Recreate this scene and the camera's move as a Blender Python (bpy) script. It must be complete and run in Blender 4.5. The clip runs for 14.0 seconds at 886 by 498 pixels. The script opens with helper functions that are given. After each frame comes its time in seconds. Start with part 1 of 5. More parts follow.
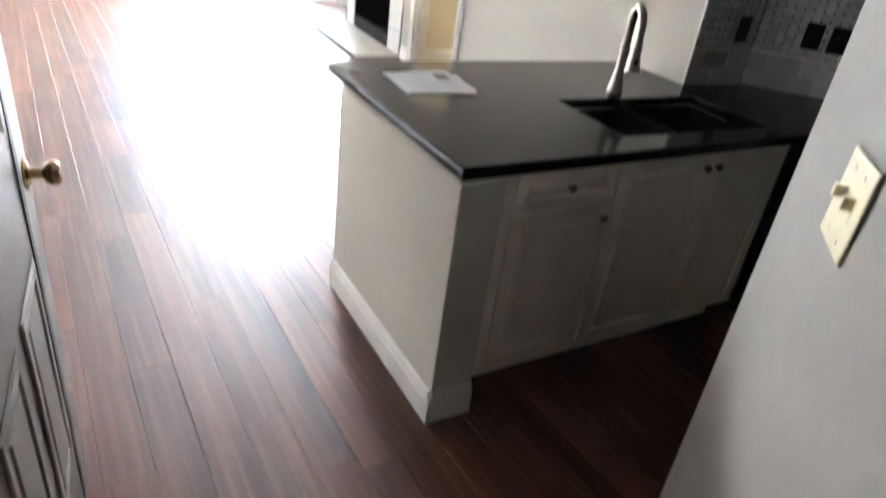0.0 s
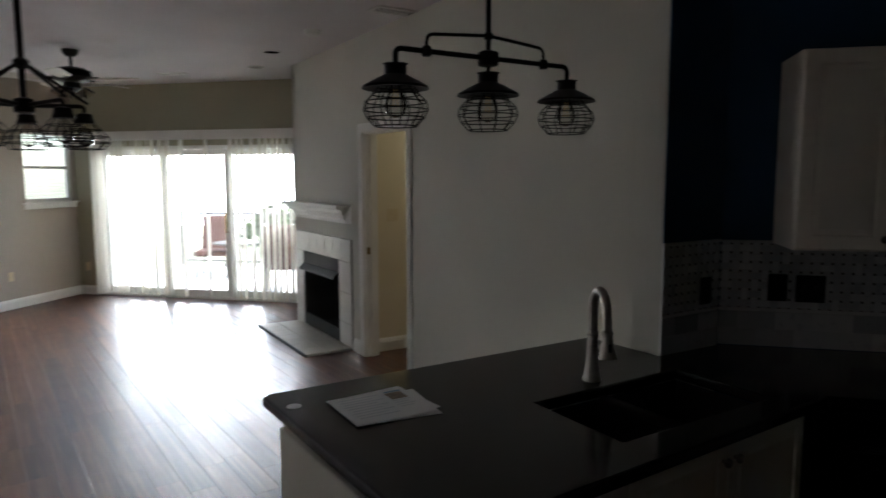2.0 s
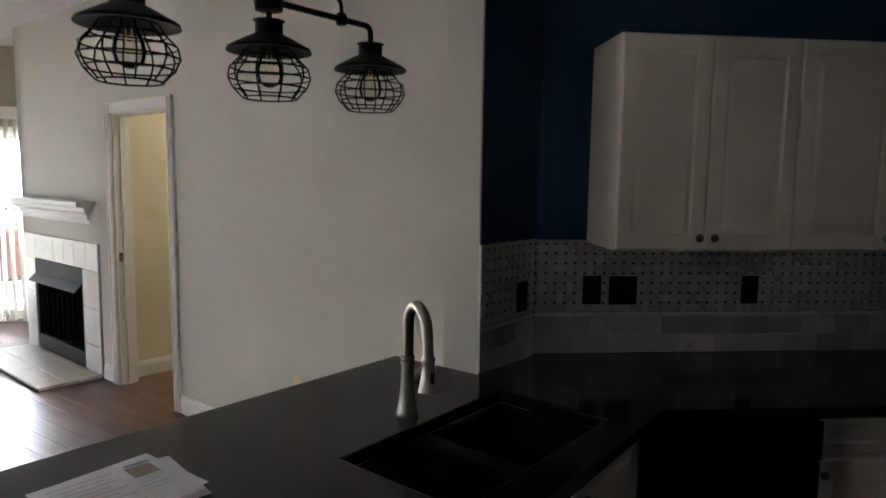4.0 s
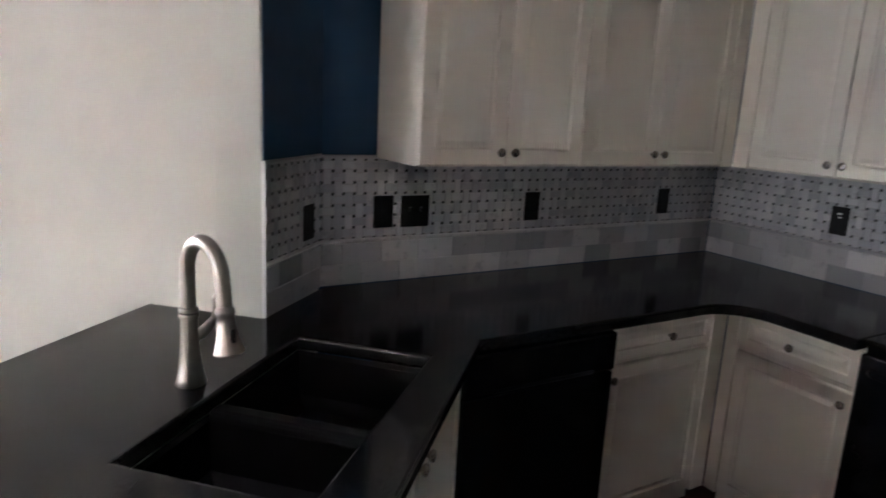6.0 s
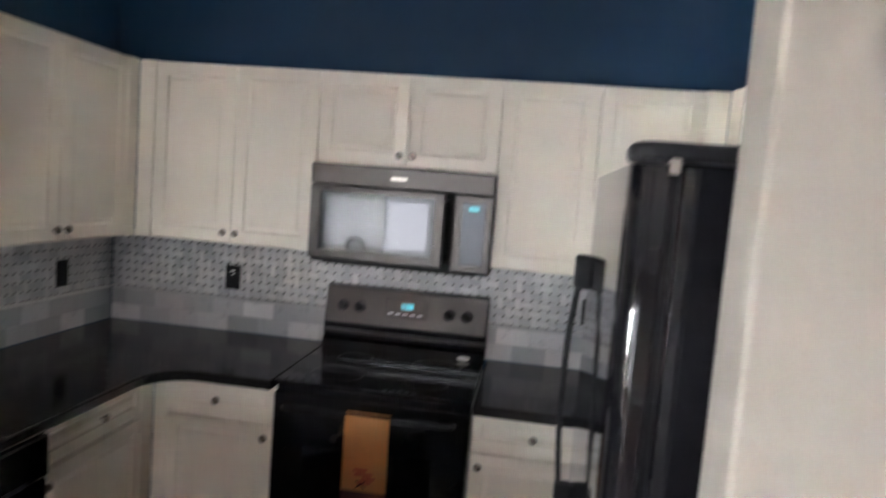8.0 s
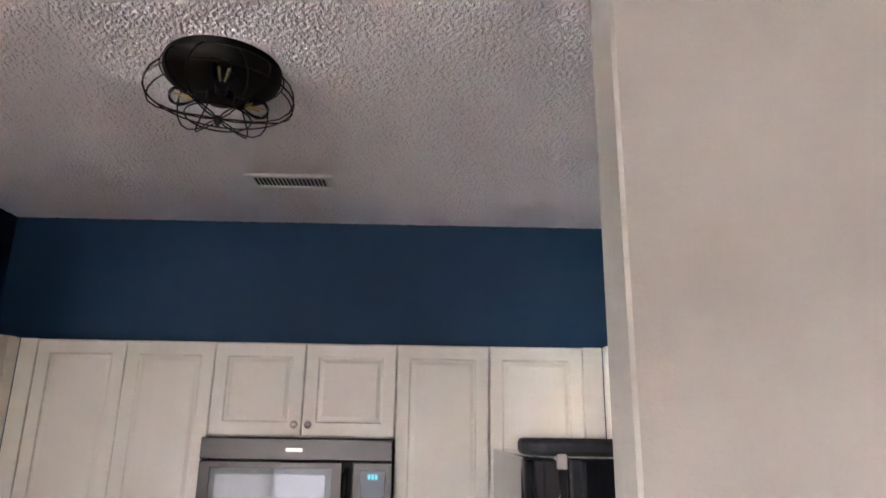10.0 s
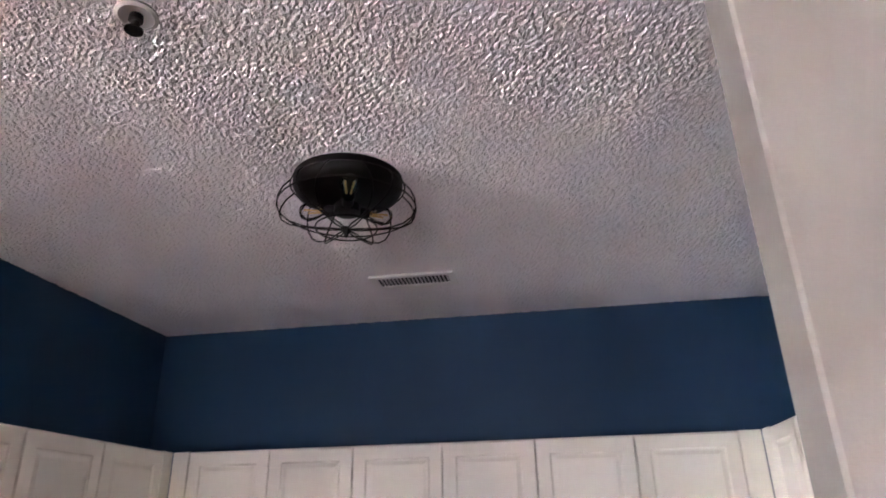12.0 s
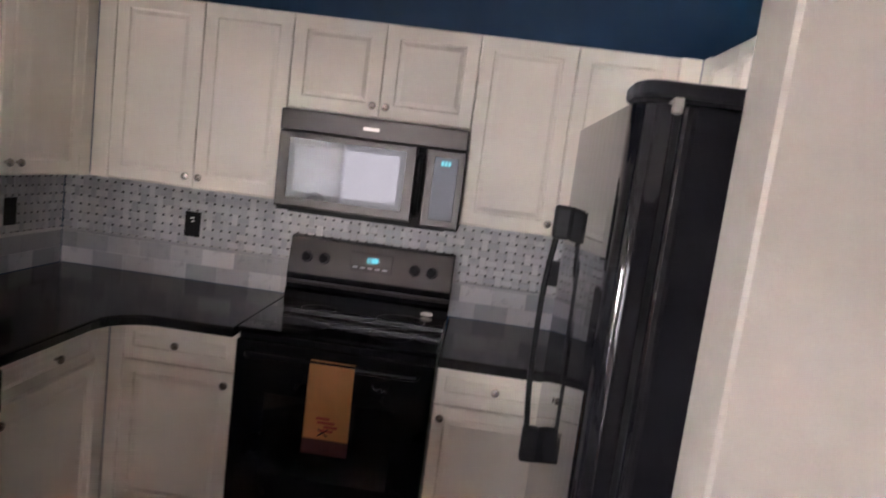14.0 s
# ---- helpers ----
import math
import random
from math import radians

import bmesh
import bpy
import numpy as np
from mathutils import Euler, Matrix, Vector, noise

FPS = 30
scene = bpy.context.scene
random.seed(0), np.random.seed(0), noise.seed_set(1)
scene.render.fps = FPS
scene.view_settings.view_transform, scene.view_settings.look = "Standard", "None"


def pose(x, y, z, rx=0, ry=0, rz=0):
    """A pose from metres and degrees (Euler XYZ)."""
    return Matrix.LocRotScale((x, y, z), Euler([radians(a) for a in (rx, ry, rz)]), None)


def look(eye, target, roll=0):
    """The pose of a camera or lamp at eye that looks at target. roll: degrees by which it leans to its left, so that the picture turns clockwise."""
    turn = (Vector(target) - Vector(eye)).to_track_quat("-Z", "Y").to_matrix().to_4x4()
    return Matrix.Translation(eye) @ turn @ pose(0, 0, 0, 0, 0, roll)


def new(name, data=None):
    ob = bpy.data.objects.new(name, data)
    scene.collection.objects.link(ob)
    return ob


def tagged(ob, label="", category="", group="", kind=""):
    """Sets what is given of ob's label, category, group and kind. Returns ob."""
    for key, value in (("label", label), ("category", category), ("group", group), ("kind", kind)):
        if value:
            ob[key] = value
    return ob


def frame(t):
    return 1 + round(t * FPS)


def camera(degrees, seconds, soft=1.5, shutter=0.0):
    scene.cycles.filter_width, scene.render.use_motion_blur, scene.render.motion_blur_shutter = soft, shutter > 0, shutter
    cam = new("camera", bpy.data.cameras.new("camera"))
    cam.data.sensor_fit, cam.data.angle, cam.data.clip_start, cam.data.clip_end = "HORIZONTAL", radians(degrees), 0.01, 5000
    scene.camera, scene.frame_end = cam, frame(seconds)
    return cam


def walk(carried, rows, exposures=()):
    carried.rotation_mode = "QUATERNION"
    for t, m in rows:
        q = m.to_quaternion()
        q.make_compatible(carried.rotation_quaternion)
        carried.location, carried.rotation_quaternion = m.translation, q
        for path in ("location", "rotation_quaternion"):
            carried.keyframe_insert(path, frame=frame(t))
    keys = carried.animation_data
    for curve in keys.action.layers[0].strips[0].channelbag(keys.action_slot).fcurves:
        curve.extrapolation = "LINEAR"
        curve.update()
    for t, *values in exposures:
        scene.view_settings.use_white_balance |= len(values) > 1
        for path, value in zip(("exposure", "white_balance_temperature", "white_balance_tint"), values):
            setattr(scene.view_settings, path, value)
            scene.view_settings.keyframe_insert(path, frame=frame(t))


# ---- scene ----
cam = camera(68.0, 14.0, shutter=0.4)
PATH = [
    (0, (-2.493, -3.481, 1.592), (-2.933, -1.791, 0.618), 8.0),
    (0.5, (-2.459, -3.435, 1.630), (-3.037, -1.611, 1.047), 5.1),
    (1, (-2.415, -3.351, 1.633), (-3.064, -1.496, 1.264), 3.6),
    (1.5, (-2.496, -3.163, 1.636), (-3.144, -1.298, 1.317), 2.7),
    (2, (-2.589, -3.087, 1.659), (-3.041, -1.151, 1.44), -0.1),
    (2.5, (-2.611, -2.924, 1.642), (-2.75, -0.943, 1.406), 0.1),
    (3, (-2.633, -2.763, 1.659), (-2.659, -0.773, 1.462), -0.2),
    (3.2, (-2.651, -2.738, 1.666), (-2.585, -0.747, 1.495), 0.0),
    (5.3, (-2.757, -2.242, 1.54), (-2.418, -0.316, 1.12), 2.3),
    (5.5, (-2.801, -2.212, 1.542), (-2.225, -0.35, 1.092), 2.6),
    (6, (-2.815, -2.166, 1.566), (-1.828, -0.48, 1.14), 3.0),
    (6.5, (-2.786, -2.133, 1.588), (-1.515, -0.624, 1.264), 3.5),
    (7, (-2.864, -2.059, 1.608), (-1.172, -1.012, 1.408), 4.1),
    (7.5, (-2.967, -2.006, 1.608), (-1.081, -1.378, 1.383), 3.7),
    (8, (-2.993, -2.051, 1.68), (-1.017, -1.788, 1.499), 4.5),
    (8.2, (-3.006, -2.081, 1.717), (-1.012, -1.927, 1.688), 4.0),
    (10.5, (-3.101, -2.012, 1.785), (-1.219, -2.035, 2.462), 0.8),
    (11, (-3.105, -1.986, 1.775), (-1.294, -2.002, 2.624), 0.3),
    (11.5, (-3.081, -1.975, 1.799), (-1.281, -1.843, 2.66), -0.3),
    (12, (-3.076, -1.981, 1.818), (-1.256, -1.687, 2.594), -1.2),
    (12.5, (-3.047, -1.974, 1.745), (-1.179, -1.595, 2.34), -0.5),
    (13, (-3.065, -1.917, 1.657), (-1.077, -1.764, 1.819), 6.3),
    (13.5, (-3.019, -1.988, 1.595), (-1.02, -1.974, 1.544), 9.1),
    (14, (-3.003, -1.982, 1.61), (-1.022, -1.88, 1.354), 7.4),
]
EXPOSURES = [(0, 4.6, 6000, 9), (0.5, 2.7, 5950, 9), (1.0, 2.1, 5950, 8), (1.5, 1.85, 6000, 8), (2.5, 1.7, 6000, 8), (2.75, 2.0, 6050, 8), (3.2, 2.6, 6200, 10),
             (5.3, 4.1, 5750, 9), (6.0, 4.8, 5950, 14), (6.5, 5.45, 6050, 12), (7.0, 5.7, 6150, 13), (7.5, 5.55, 6250, 13), (8.2, 5.45, 6150, 12), (10.5, 5.4, 6400, 21), (12.2, 5.5, 6100, 24), (14, 5.3, 6450, 22)]
walk(cam, [(t, look(eye, target, roll)) for t, eye, target, roll in PATH], EXPOSURES)

# ---- light ----
world = bpy.data.worlds.new("world")
scene.world = world
world.use_nodes = True
sky = world.node_tree.nodes.new("ShaderNodeTexSky")
sky.sky_type = "NISHITA"
sky.sun_disc = False
sky.sun_elevation = radians(48)
sky.sun_rotation = radians(97)
world.node_tree.nodes["Background"].inputs[1].default_value = 0.13
world.node_tree.links.new(sky.outputs[0], world.node_tree.nodes["Background"].inputs[0])
sun = new("sun", bpy.data.lights.new("sun", "SUN"))
sun.data.energy, sun.data.angle, sun.data.color = 5.0, radians(0.5), (1.0, 0.95, 0.87)
sun.matrix_world = look((20, -2.4, 24), (0, 0, 0))

# ---- materials ----


def nodes_of(name):
    m = bpy.data.materials.new(name)
    m.use_nodes = True
    nt = m.node_tree
    return m, nt, nt.nodes["Principled BSDF"]


def mixed(nt, fac, a, b):
    n = nt.nodes.new("ShaderNodeMix")
    n.data_type = "RGBA"
    if isinstance(fac, float):
        n.inputs["Factor"].default_value = fac
    else:
        nt.links.new(fac, n.inputs["Factor"])
    for key, v in (("A", a), ("B", b)):
        sock = [s for s in n.inputs if s.name == key and s.type == "RGBA"][0]
        if isinstance(v, tuple):
            sock.default_value = (*v, 1)
        else:
            nt.links.new(v, sock)
    return [s for s in n.outputs if s.type == "RGBA"][0]


def noise_of(nt, scale, detail=3.0, stretch=None, turn=0.0, rough=0.55, shift=None):
    geo = nt.nodes.new("ShaderNodeNewGeometry")
    out = geo.outputs["Position"]
    if turn or stretch:
        mp = nt.nodes.new("ShaderNodeMapping")
        mp.vector_type = "TEXTURE"
        mp.inputs["Rotation"].default_value = (0, 0, radians(turn))
        mp.inputs["Scale"].default_value = stretch or (1, 1, 1)
        nt.links.new(out, mp.inputs[0])
        out = mp.outputs[0]
    if shift:
        add = nt.nodes.new("ShaderNodeVectorMath")
        add.operation = "ADD"
        nt.links.new(out, add.inputs[0])
        nt.links.new(shift, add.inputs[1])
        out = add.outputs[0]
    n = nt.nodes.new("ShaderNodeTexNoise")
    n.inputs["Scale"].default_value, n.inputs["Detail"].default_value, n.inputs["Roughness"].default_value = scale, detail, rough
    nt.links.new(out, n.inputs["Vector"])
    return n.outputs["Fac"]


def ramp(nt, fac, lo, hi):
    r = nt.nodes.new("ShaderNodeMapRange")
    r.inputs["From Min"].default_value, r.inputs["From Max"].default_value = lo, hi
    nt.links.new(fac, r.inputs["Value"])
    return r.outputs["Result"]


def bump(nt, bsdf, fac, strength, dist):
    b = nt.nodes.new("ShaderNodeBump")
    b.inputs["Strength"].default_value, b.inputs["Distance"].default_value = strength, dist
    nt.links.new(fac, b.inputs["Height"])
    nt.links.new(b.outputs[0], bsdf.inputs["Normal"])


def paint(name, color, rough=0.6, metal=0.0, var=0.08, scale=3.0, grain=0.0, gscale=120.0, gdist=0.002, spec=0.5):
    """A painted, moulded or metal surface with broad and fine variation."""
    m, nt, b = nodes_of(name)
    dark = tuple(c * (1 - var) for c in color)
    light = tuple(min(1, c * (1 + var * 0.6)) for c in color)
    big = noise_of(nt, scale, 4)
    nt.links.new(mixed(nt, ramp(nt, big, 0.3, 0.7), dark, light), b.inputs["Base Color"])
    fine = noise_of(nt, scale * 13, 3)
    r = nt.nodes.new("ShaderNodeMapRange")
    r.inputs["To Min"].default_value, r.inputs["To Max"].default_value = max(0.02, rough * 0.85), min(1, rough * 1.15)
    nt.links.new(fine, r.inputs["Value"])
    nt.links.new(r.outputs["Result"], b.inputs["Roughness"])
    b.inputs["Metallic"].default_value = metal
    b.inputs["Specular IOR Level"].default_value = spec
    if grain:
        bump(nt, b, noise_of(nt, gscale, 2), grain, gdist)
    return m


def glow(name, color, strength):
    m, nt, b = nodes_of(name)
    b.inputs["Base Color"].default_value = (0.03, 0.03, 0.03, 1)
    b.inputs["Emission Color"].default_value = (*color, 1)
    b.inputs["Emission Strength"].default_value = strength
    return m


def wood_floor():
    m, nt, b = nodes_of("hardwood")
    info = nt.nodes.new("ShaderNodeObjectInfo")
    geo = nt.nodes.new("ShaderNodeNewGeometry")
    both = nt.nodes.new("ShaderNodeMath")
    both.operation = "ADD"
    nt.links.new(info.outputs["Random"], both.inputs[0])
    nt.links.new(geo.outputs["Random Per Island"], both.inputs[1])
    wrap = nt.nodes.new("ShaderNodeMath")
    wrap.operation = "FRACT"
    nt.links.new(both.outputs[0], wrap.inputs[0])
    rnd = wrap.outputs[0]
    sh = nt.nodes.new("ShaderNodeMath")
    sh.operation = "MULTIPLY"
    sh.inputs[1].default_value = 37.0
    nt.links.new(rnd, sh.inputs[0])
    grain = noise_of(nt, 6.0, 6, stretch=(1.0, 14.0, 1.0), turn=49, shift=sh.outputs[0])
    streak = noise_of(nt, 26.0, 4, stretch=(0.6, 22.0, 1.0), turn=49, shift=sh.outputs[0])
    tone = mixed(nt, rnd, (0.075, 0.021, 0.009), (0.155, 0.048, 0.020))
    c = mixed(nt, ramp(nt, grain, 0.35, 0.7), tone, (0.040, 0.011, 0.005))
    f = nt.nodes.new("ShaderNodeMath")
    f.operation = "MULTIPLY"
    f.inputs[1].default_value = 0.55
    nt.links.new(ramp(nt, streak, 0.45, 0.75), f.inputs[0])
    nt.links.new(mixed(nt, f.outputs[0], c, (0.24, 0.105, 0.055)), b.inputs["Base Color"])
    r = nt.nodes.new("ShaderNodeMapRange")
    r.inputs["To Min"].default_value, r.inputs["To Max"].default_value = 0.40, 0.50
    b.inputs["Coat Weight"].default_value, b.inputs["Coat Roughness"].default_value = 0.5, 0.25
    nt.links.new(noise_of(nt, 5, 3), r.inputs["Value"])
    nt.links.new(r.outputs["Result"], b.inputs["Roughness"])
    bump(nt, b, streak, 0.25, 0.002)
    return m


def granite():
    m, nt, b = nodes_of("black_granite")
    v = nt.nodes.new("ShaderNodeTexVoronoi")
    geo = nt.nodes.new("ShaderNodeNewGeometry")
    v.inputs["Scale"].default_value = 420
    nt.links.new(geo.outputs["Position"], v.inputs["Vector"])
    speck = mixed(nt, ramp(nt, v.outputs["Distance"], 0.42, 0.2), (0.010, 0.010, 0.011), (0.034, 0.032, 0.030))
    nt.links.new(mixed(nt, ramp(nt, noise_of(nt, 60, 3), 0.5, 0.8), speck, (0.020, 0.018, 0.016)), b.inputs["Base Color"])
    r = nt.nodes.new("ShaderNodeMapRange")
    r.inputs["To Min"].default_value, r.inputs["To Max"].default_value = 0.09, 0.18
    b.inputs["Specular IOR Level"].default_value = 0.32
    nt.links.new(noise_of(nt, 9, 3), r.inputs["Value"])
    nt.links.new(r.outputs["Result"], b.inputs["Roughness"])
    return m


def marble(name, light, dark):
    m, nt, b = nodes_of(name)
    info = nt.nodes.new("ShaderNodeObjectInfo")
    geo = nt.nodes.new("ShaderNodeNewGeometry")
    both = nt.nodes.new("ShaderNodeMath")
    both.operation = "ADD"
    nt.links.new(info.outputs["Random"], both.inputs[0])
    nt.links.new(geo.outputs["Random Per Island"], both.inputs[1])
    wrap = nt.nodes.new("ShaderNodeMath")
    wrap.operation = "FRACT"
    nt.links.new(both.outputs[0], wrap.inputs[0])
    tone = mixed(nt, wrap.outputs[0], dark, light)
    vein = ramp(nt, noise_of(nt, 22, 6, rough=0.7), 0.56, 0.66)
    k = nt.nodes.new("ShaderNodeMath")
    k.operation = "MULTIPLY"
    k.inputs[1].default_value = 0.4
    nt.links.new(vein, k.inputs[0])
    nt.links.new(mixed(nt, k.outputs[0], tone, (0.22, 0.225, 0.235)), b.inputs["Base Color"])
    b.inputs["Roughness"].default_value = 0.32
    return m


def textured_ceiling():
    m, nt, b = nodes_of("textured_ceiling")
    n1 = noise_of(nt, 105, 2, rough=0.5)
    nt.links.new(mixed(nt, ramp(nt, noise_of(nt, 1.4, 3), 0.3, 0.7), (0.78, 0.75, 0.75), (0.84, 0.81, 0.81)), b.inputs["Base Color"])
    b.inputs["Roughness"].default_value = 0.9
    bump(nt, b, ramp(nt, n1, 0.44, 0.60), 0.9, 0.008)
    return m


def clear_glass(name, tint=(1, 1, 1), rough=0.0):
    m, nt, b = nodes_of(name)
    b.inputs["Base Color"].default_value = (*tint, 1)
    b.inputs["Roughness"].default_value = rough
    b.inputs["Transmission Weight"].default_value = 1.0
    b.inputs["IOR"].default_value = 1.45
    return m


def thin_glass(name):
    """Blown glass too thin to bend what is seen through it: clear, with a glossy skin."""
    m, nt, b = nodes_of(name)
    clear = nt.nodes.new("ShaderNodeBsdfTransparent")
    clear.inputs["Color"].default_value = (0.95, 0.94, 0.91, 1)
    skin = nt.nodes.new("ShaderNodeBsdfGlossy")
    skin.inputs["Roughness"].default_value = 0.03
    edge = nt.nodes.new("ShaderNodeFresnel")
    edge.inputs["IOR"].default_value = 1.35
    mx = nt.nodes.new("ShaderNodeMixShader")
    nt.links.new(edge.outputs[0], mx.inputs[0])
    nt.links.new(clear.outputs[0], mx.inputs[1])
    nt.links.new(skin.outputs[0], mx.inputs[2])
    nt.links.new(mx.outputs[0], nt.nodes["Material Output"].inputs["Surface"])
    nt.nodes.remove(b)
    return m


def vane_cloth():
    m, nt, b = nodes_of("blind_vinyl")
    nt.links.new(mixed(nt, ramp(nt, noise_of(nt, 30, 3), 0.3, 0.7), (0.74, 0.72, 0.66), (0.80, 0.78, 0.73)), b.inputs["Base Color"])
    b.inputs["Roughness"].default_value = 0.55
    tr = nt.nodes.new("ShaderNodeBsdfTranslucent")
    tr.inputs["Color"].default_value = (0.75, 0.72, 0.64, 1)
    mx = nt.nodes.new("ShaderNodeMixShader")
    mx.inputs[0].default_value = 0.6
    nt.links.new(b.outputs[0], mx.inputs[1])
    nt.links.new(tr.outputs[0], mx.inputs[2])
    nt.links.new(mx.outputs[0], nt.nodes["Material Output"].inputs["Surface"])
    return m


def sheer_cloth():
    m, nt, b = nodes_of("sheer_shade_cloth")
    nt.links.new(mixed(nt, ramp(nt, noise_of(nt, 90, 2), 0.3, 0.7), (0.86, 0.85, 0.82), (0.92, 0.91, 0.88)), b.inputs["Base Color"])
    b.inputs["Roughness"].default_value = 0.8
    tr = nt.nodes.new("ShaderNodeBsdfTranslucent")
    tr.inputs["Color"].default_value = (0.84, 0.83, 0.80, 1)
    mx = nt.nodes.new("ShaderNodeMixShader")
    mx.inputs[0].default_value = 0.85
    nt.links.new(b.outputs[0], mx.inputs[1])
    nt.links.new(tr.outputs[0], mx.inputs[2])
    nt.links.new(mx.outputs[0], nt.nodes["Material Output"].inputs["Surface"])
    return m


SHEER = sheer_cloth()
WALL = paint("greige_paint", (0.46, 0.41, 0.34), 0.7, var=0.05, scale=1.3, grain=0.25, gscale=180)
# greige paint again, with the wing wall's shade put into its colour
WALL_SHADED = paint("greige_paint_shaded", (0.225, 0.200, 0.168), 0.7, var=0.05, scale=1.3, grain=0.25, gscale=180)
FARWALL = paint("sage_paint", (0.42, 0.40, 0.29), 0.7, var=0.05, scale=1.3, grain=0.25, gscale=180)
PALE = paint("pale_grey_green_paint", (0.58, 0.565, 0.495), 0.65, var=0.05, scale=1.3, grain=0.25, gscale=180)
YELLOW = paint("cream_paint", (0.74, 0.67, 0.50), 0.7, var=0.05, scale=1.3, grain=0.25, gscale=180)
BLUE = paint("navy_blue_paint", (0.010, 0.050, 0.108), 0.6, spec=0.3, var=0.10, scale=1.6, grain=0.3, gscale=160)
TRIM = paint("white_trim_paint", (0.80, 0.79, 0.75), 0.38, var=0.04, scale=5)
CAB = paint("white_thermofoil", (0.81, 0.755, 0.655), 0.42, var=0.025, scale=2.2)
CEIL = textured_ceiling()
PLASTER = paint("ceiling_plaster", (0.82, 0.79, 0.79), 0.9, var=0.04, scale=1.4, grain=0.9, gscale=165, gdist=0.006, spec=0.1)
WOOD = wood_floor()
GRANITE = granite()
SINK = paint("black_composite", (0.008, 0.008, 0.009), 0.5, var=0.2, scale=40, spec=0.25)
BLACKPL = paint("black_gloss_enamel", (0.008, 0.008, 0.009), 0.13, var=0.2, scale=8, spec=0.25)
BLACKMAT = paint("black_plastic", (0.006, 0.006, 0.007), 0.46, var=0.2, scale=20, spec=0.18)
BLACKGLASS = paint("black_glass", (0.006, 0.006, 0.007), 0.05, var=0.1, scale=8, spec=0.25)
FRIDGE = paint("black_fridge_enamel", (0.005, 0.005, 0.006), 0.04, var=0.15, scale=6, spec=0.36)
STEEL = paint("black_stainless", (0.052, 0.045, 0.040), 0.32, metal=0.55, var=0.08, scale=14)
MWGLASS = paint("microwave_door_glass", (0.046, 0.046, 0.048), 0.05, metal=0.9, spec=0.3, var=0.05, scale=6)
KEYPAD = paint("smoked_keypad", (0.016, 0.017, 0.020), 0.18, metal=0.4, spec=0.3, var=0.05, scale=6)
NICKEL = paint("brushed_nickel", (0.38, 0.345, 0.305), 0.30, metal=1.0, var=0.08, scale=30)
KNOBMETAL = paint("aged_nickel", (0.32, 0.28, 0.24), 0.27, metal=1.0, var=0.1, scale=40)
BRONZE = paint("oil_rubbed_bronze", (0.010, 0.008, 0.007), 0.45, metal=0.15, var=0.3, scale=30, spec=0.25)
BRASS = paint("antique_brass", (0.42, 0.30, 0.13), 0.235, metal=1.0, var=0.15, scale=40)
IVORY = paint("ivory_plastic", (0.72, 0.63, 0.42), 0.4, var=0.04, scale=20)
WHITEPL = paint("white_plastic", (0.78, 0.77, 0.73), 0.4, var=0.04, scale=20)
GROUT = paint("pale_grout", (0.50, 0.48, 0.45), 0.85, var=0.12, scale=30)
SUBWAY = marble("marble_subway", (0.74, 0.72, 0.69), (0.32, 0.325, 0.33))
WEAVE = marble("marble_mosaic", (0.66, 0.65, 0.63), (0.42, 0.43, 0.44))
DOT = paint("black_marble_dot", (0.02, 0.02, 0.024), 0.36, var=0.3, scale=60)
FPTILE = paint("white_glazed_tile", (0.74, 0.73, 0.70), 0.22, var=0.05, scale=9)
HEARTHTILE = paint("hearth_tile", (0.56, 0.52, 0.46), 0.36, var=0.09, scale=9)
SOOT = paint("firebox_black", (0.012, 0.012, 0.012), 0.6, var=0.35, scale=12)
VINYL = vane_cloth()
PANE = clear_glass("window_glass")
BULB = thin_glass("bulb_glass")
# flat black that paints the shade inside openings built without depth
VOID = paint("recess_shade", (0.004, 0.004, 0.004), 1.0, spec=0.0)
PAPER = paint("white_paper", (0.66, 0.66, 0.65), 0.7, var=0.03, scale=12)
INK = paint("grey_print", (0.47, 0.48, 0.50), 0.7, var=0.1, scale=60)
PHOTO = paint("brown_photo_print", (0.22, 0.15, 0.10), 0.6, var=0.5, scale=70)
BLUEINK = paint("blue_print", (0.10, 0.22, 0.30), 0.6, var=0.2, scale=60)
ORANGE = paint("orange_card", (0.62, 0.27, 0.085), 0.55, var=0.06, scale=12)
REDINK = paint("red_print", (0.40, 0.05, 0.03), 0.55, var=0.1, scale=60)
MAROON = paint("maroon_card", (0.07, 0.012, 0.012), 0.5, var=0.1, scale=20)
CYAN = glow("cyan_display", (0.10, 0.75, 0.85), 0.03)
FILAMENT = paint("amber_filament", (0.75, 0.52, 0.18), 0.36, metal=0.6, var=0.1)
# the entrance door's shade is put into this one dark colour
DOOR_SHADED = paint("door_paint_shaded", (0.15, 0.13, 0.11), 0.4, var=0.05, scale=5)
BLADE = paint("pale_fan_blade", (0.66, 0.62, 0.55), 0.4, var=0.1, scale=8)
CONCRETE = paint("patio_concrete", (0.74, 0.72, 0.68), 0.85, var=0.12, scale=2, grain=0.3)
LAWN = paint("lawn_grass", (0.24, 0.26, 0.17), 0.9, var=0.3, scale=6)
HEDGE = paint("hedge_leaf", (0.12, 0.16, 0.08), 0.7, var=0.5, scale=40)
SIDING = paint("white_siding", (0.85, 0.85, 0.83), 0.7, var=0.06, scale=2)
DARKPANE = paint("dark_window_pane", (0.30, 0.33, 0.36), 0.15, var=0.2, scale=2)
CUSHION = paint("rust_cushion_cloth", (0.085, 0.045, 0.04), 0.85, var=0.2, scale=30)
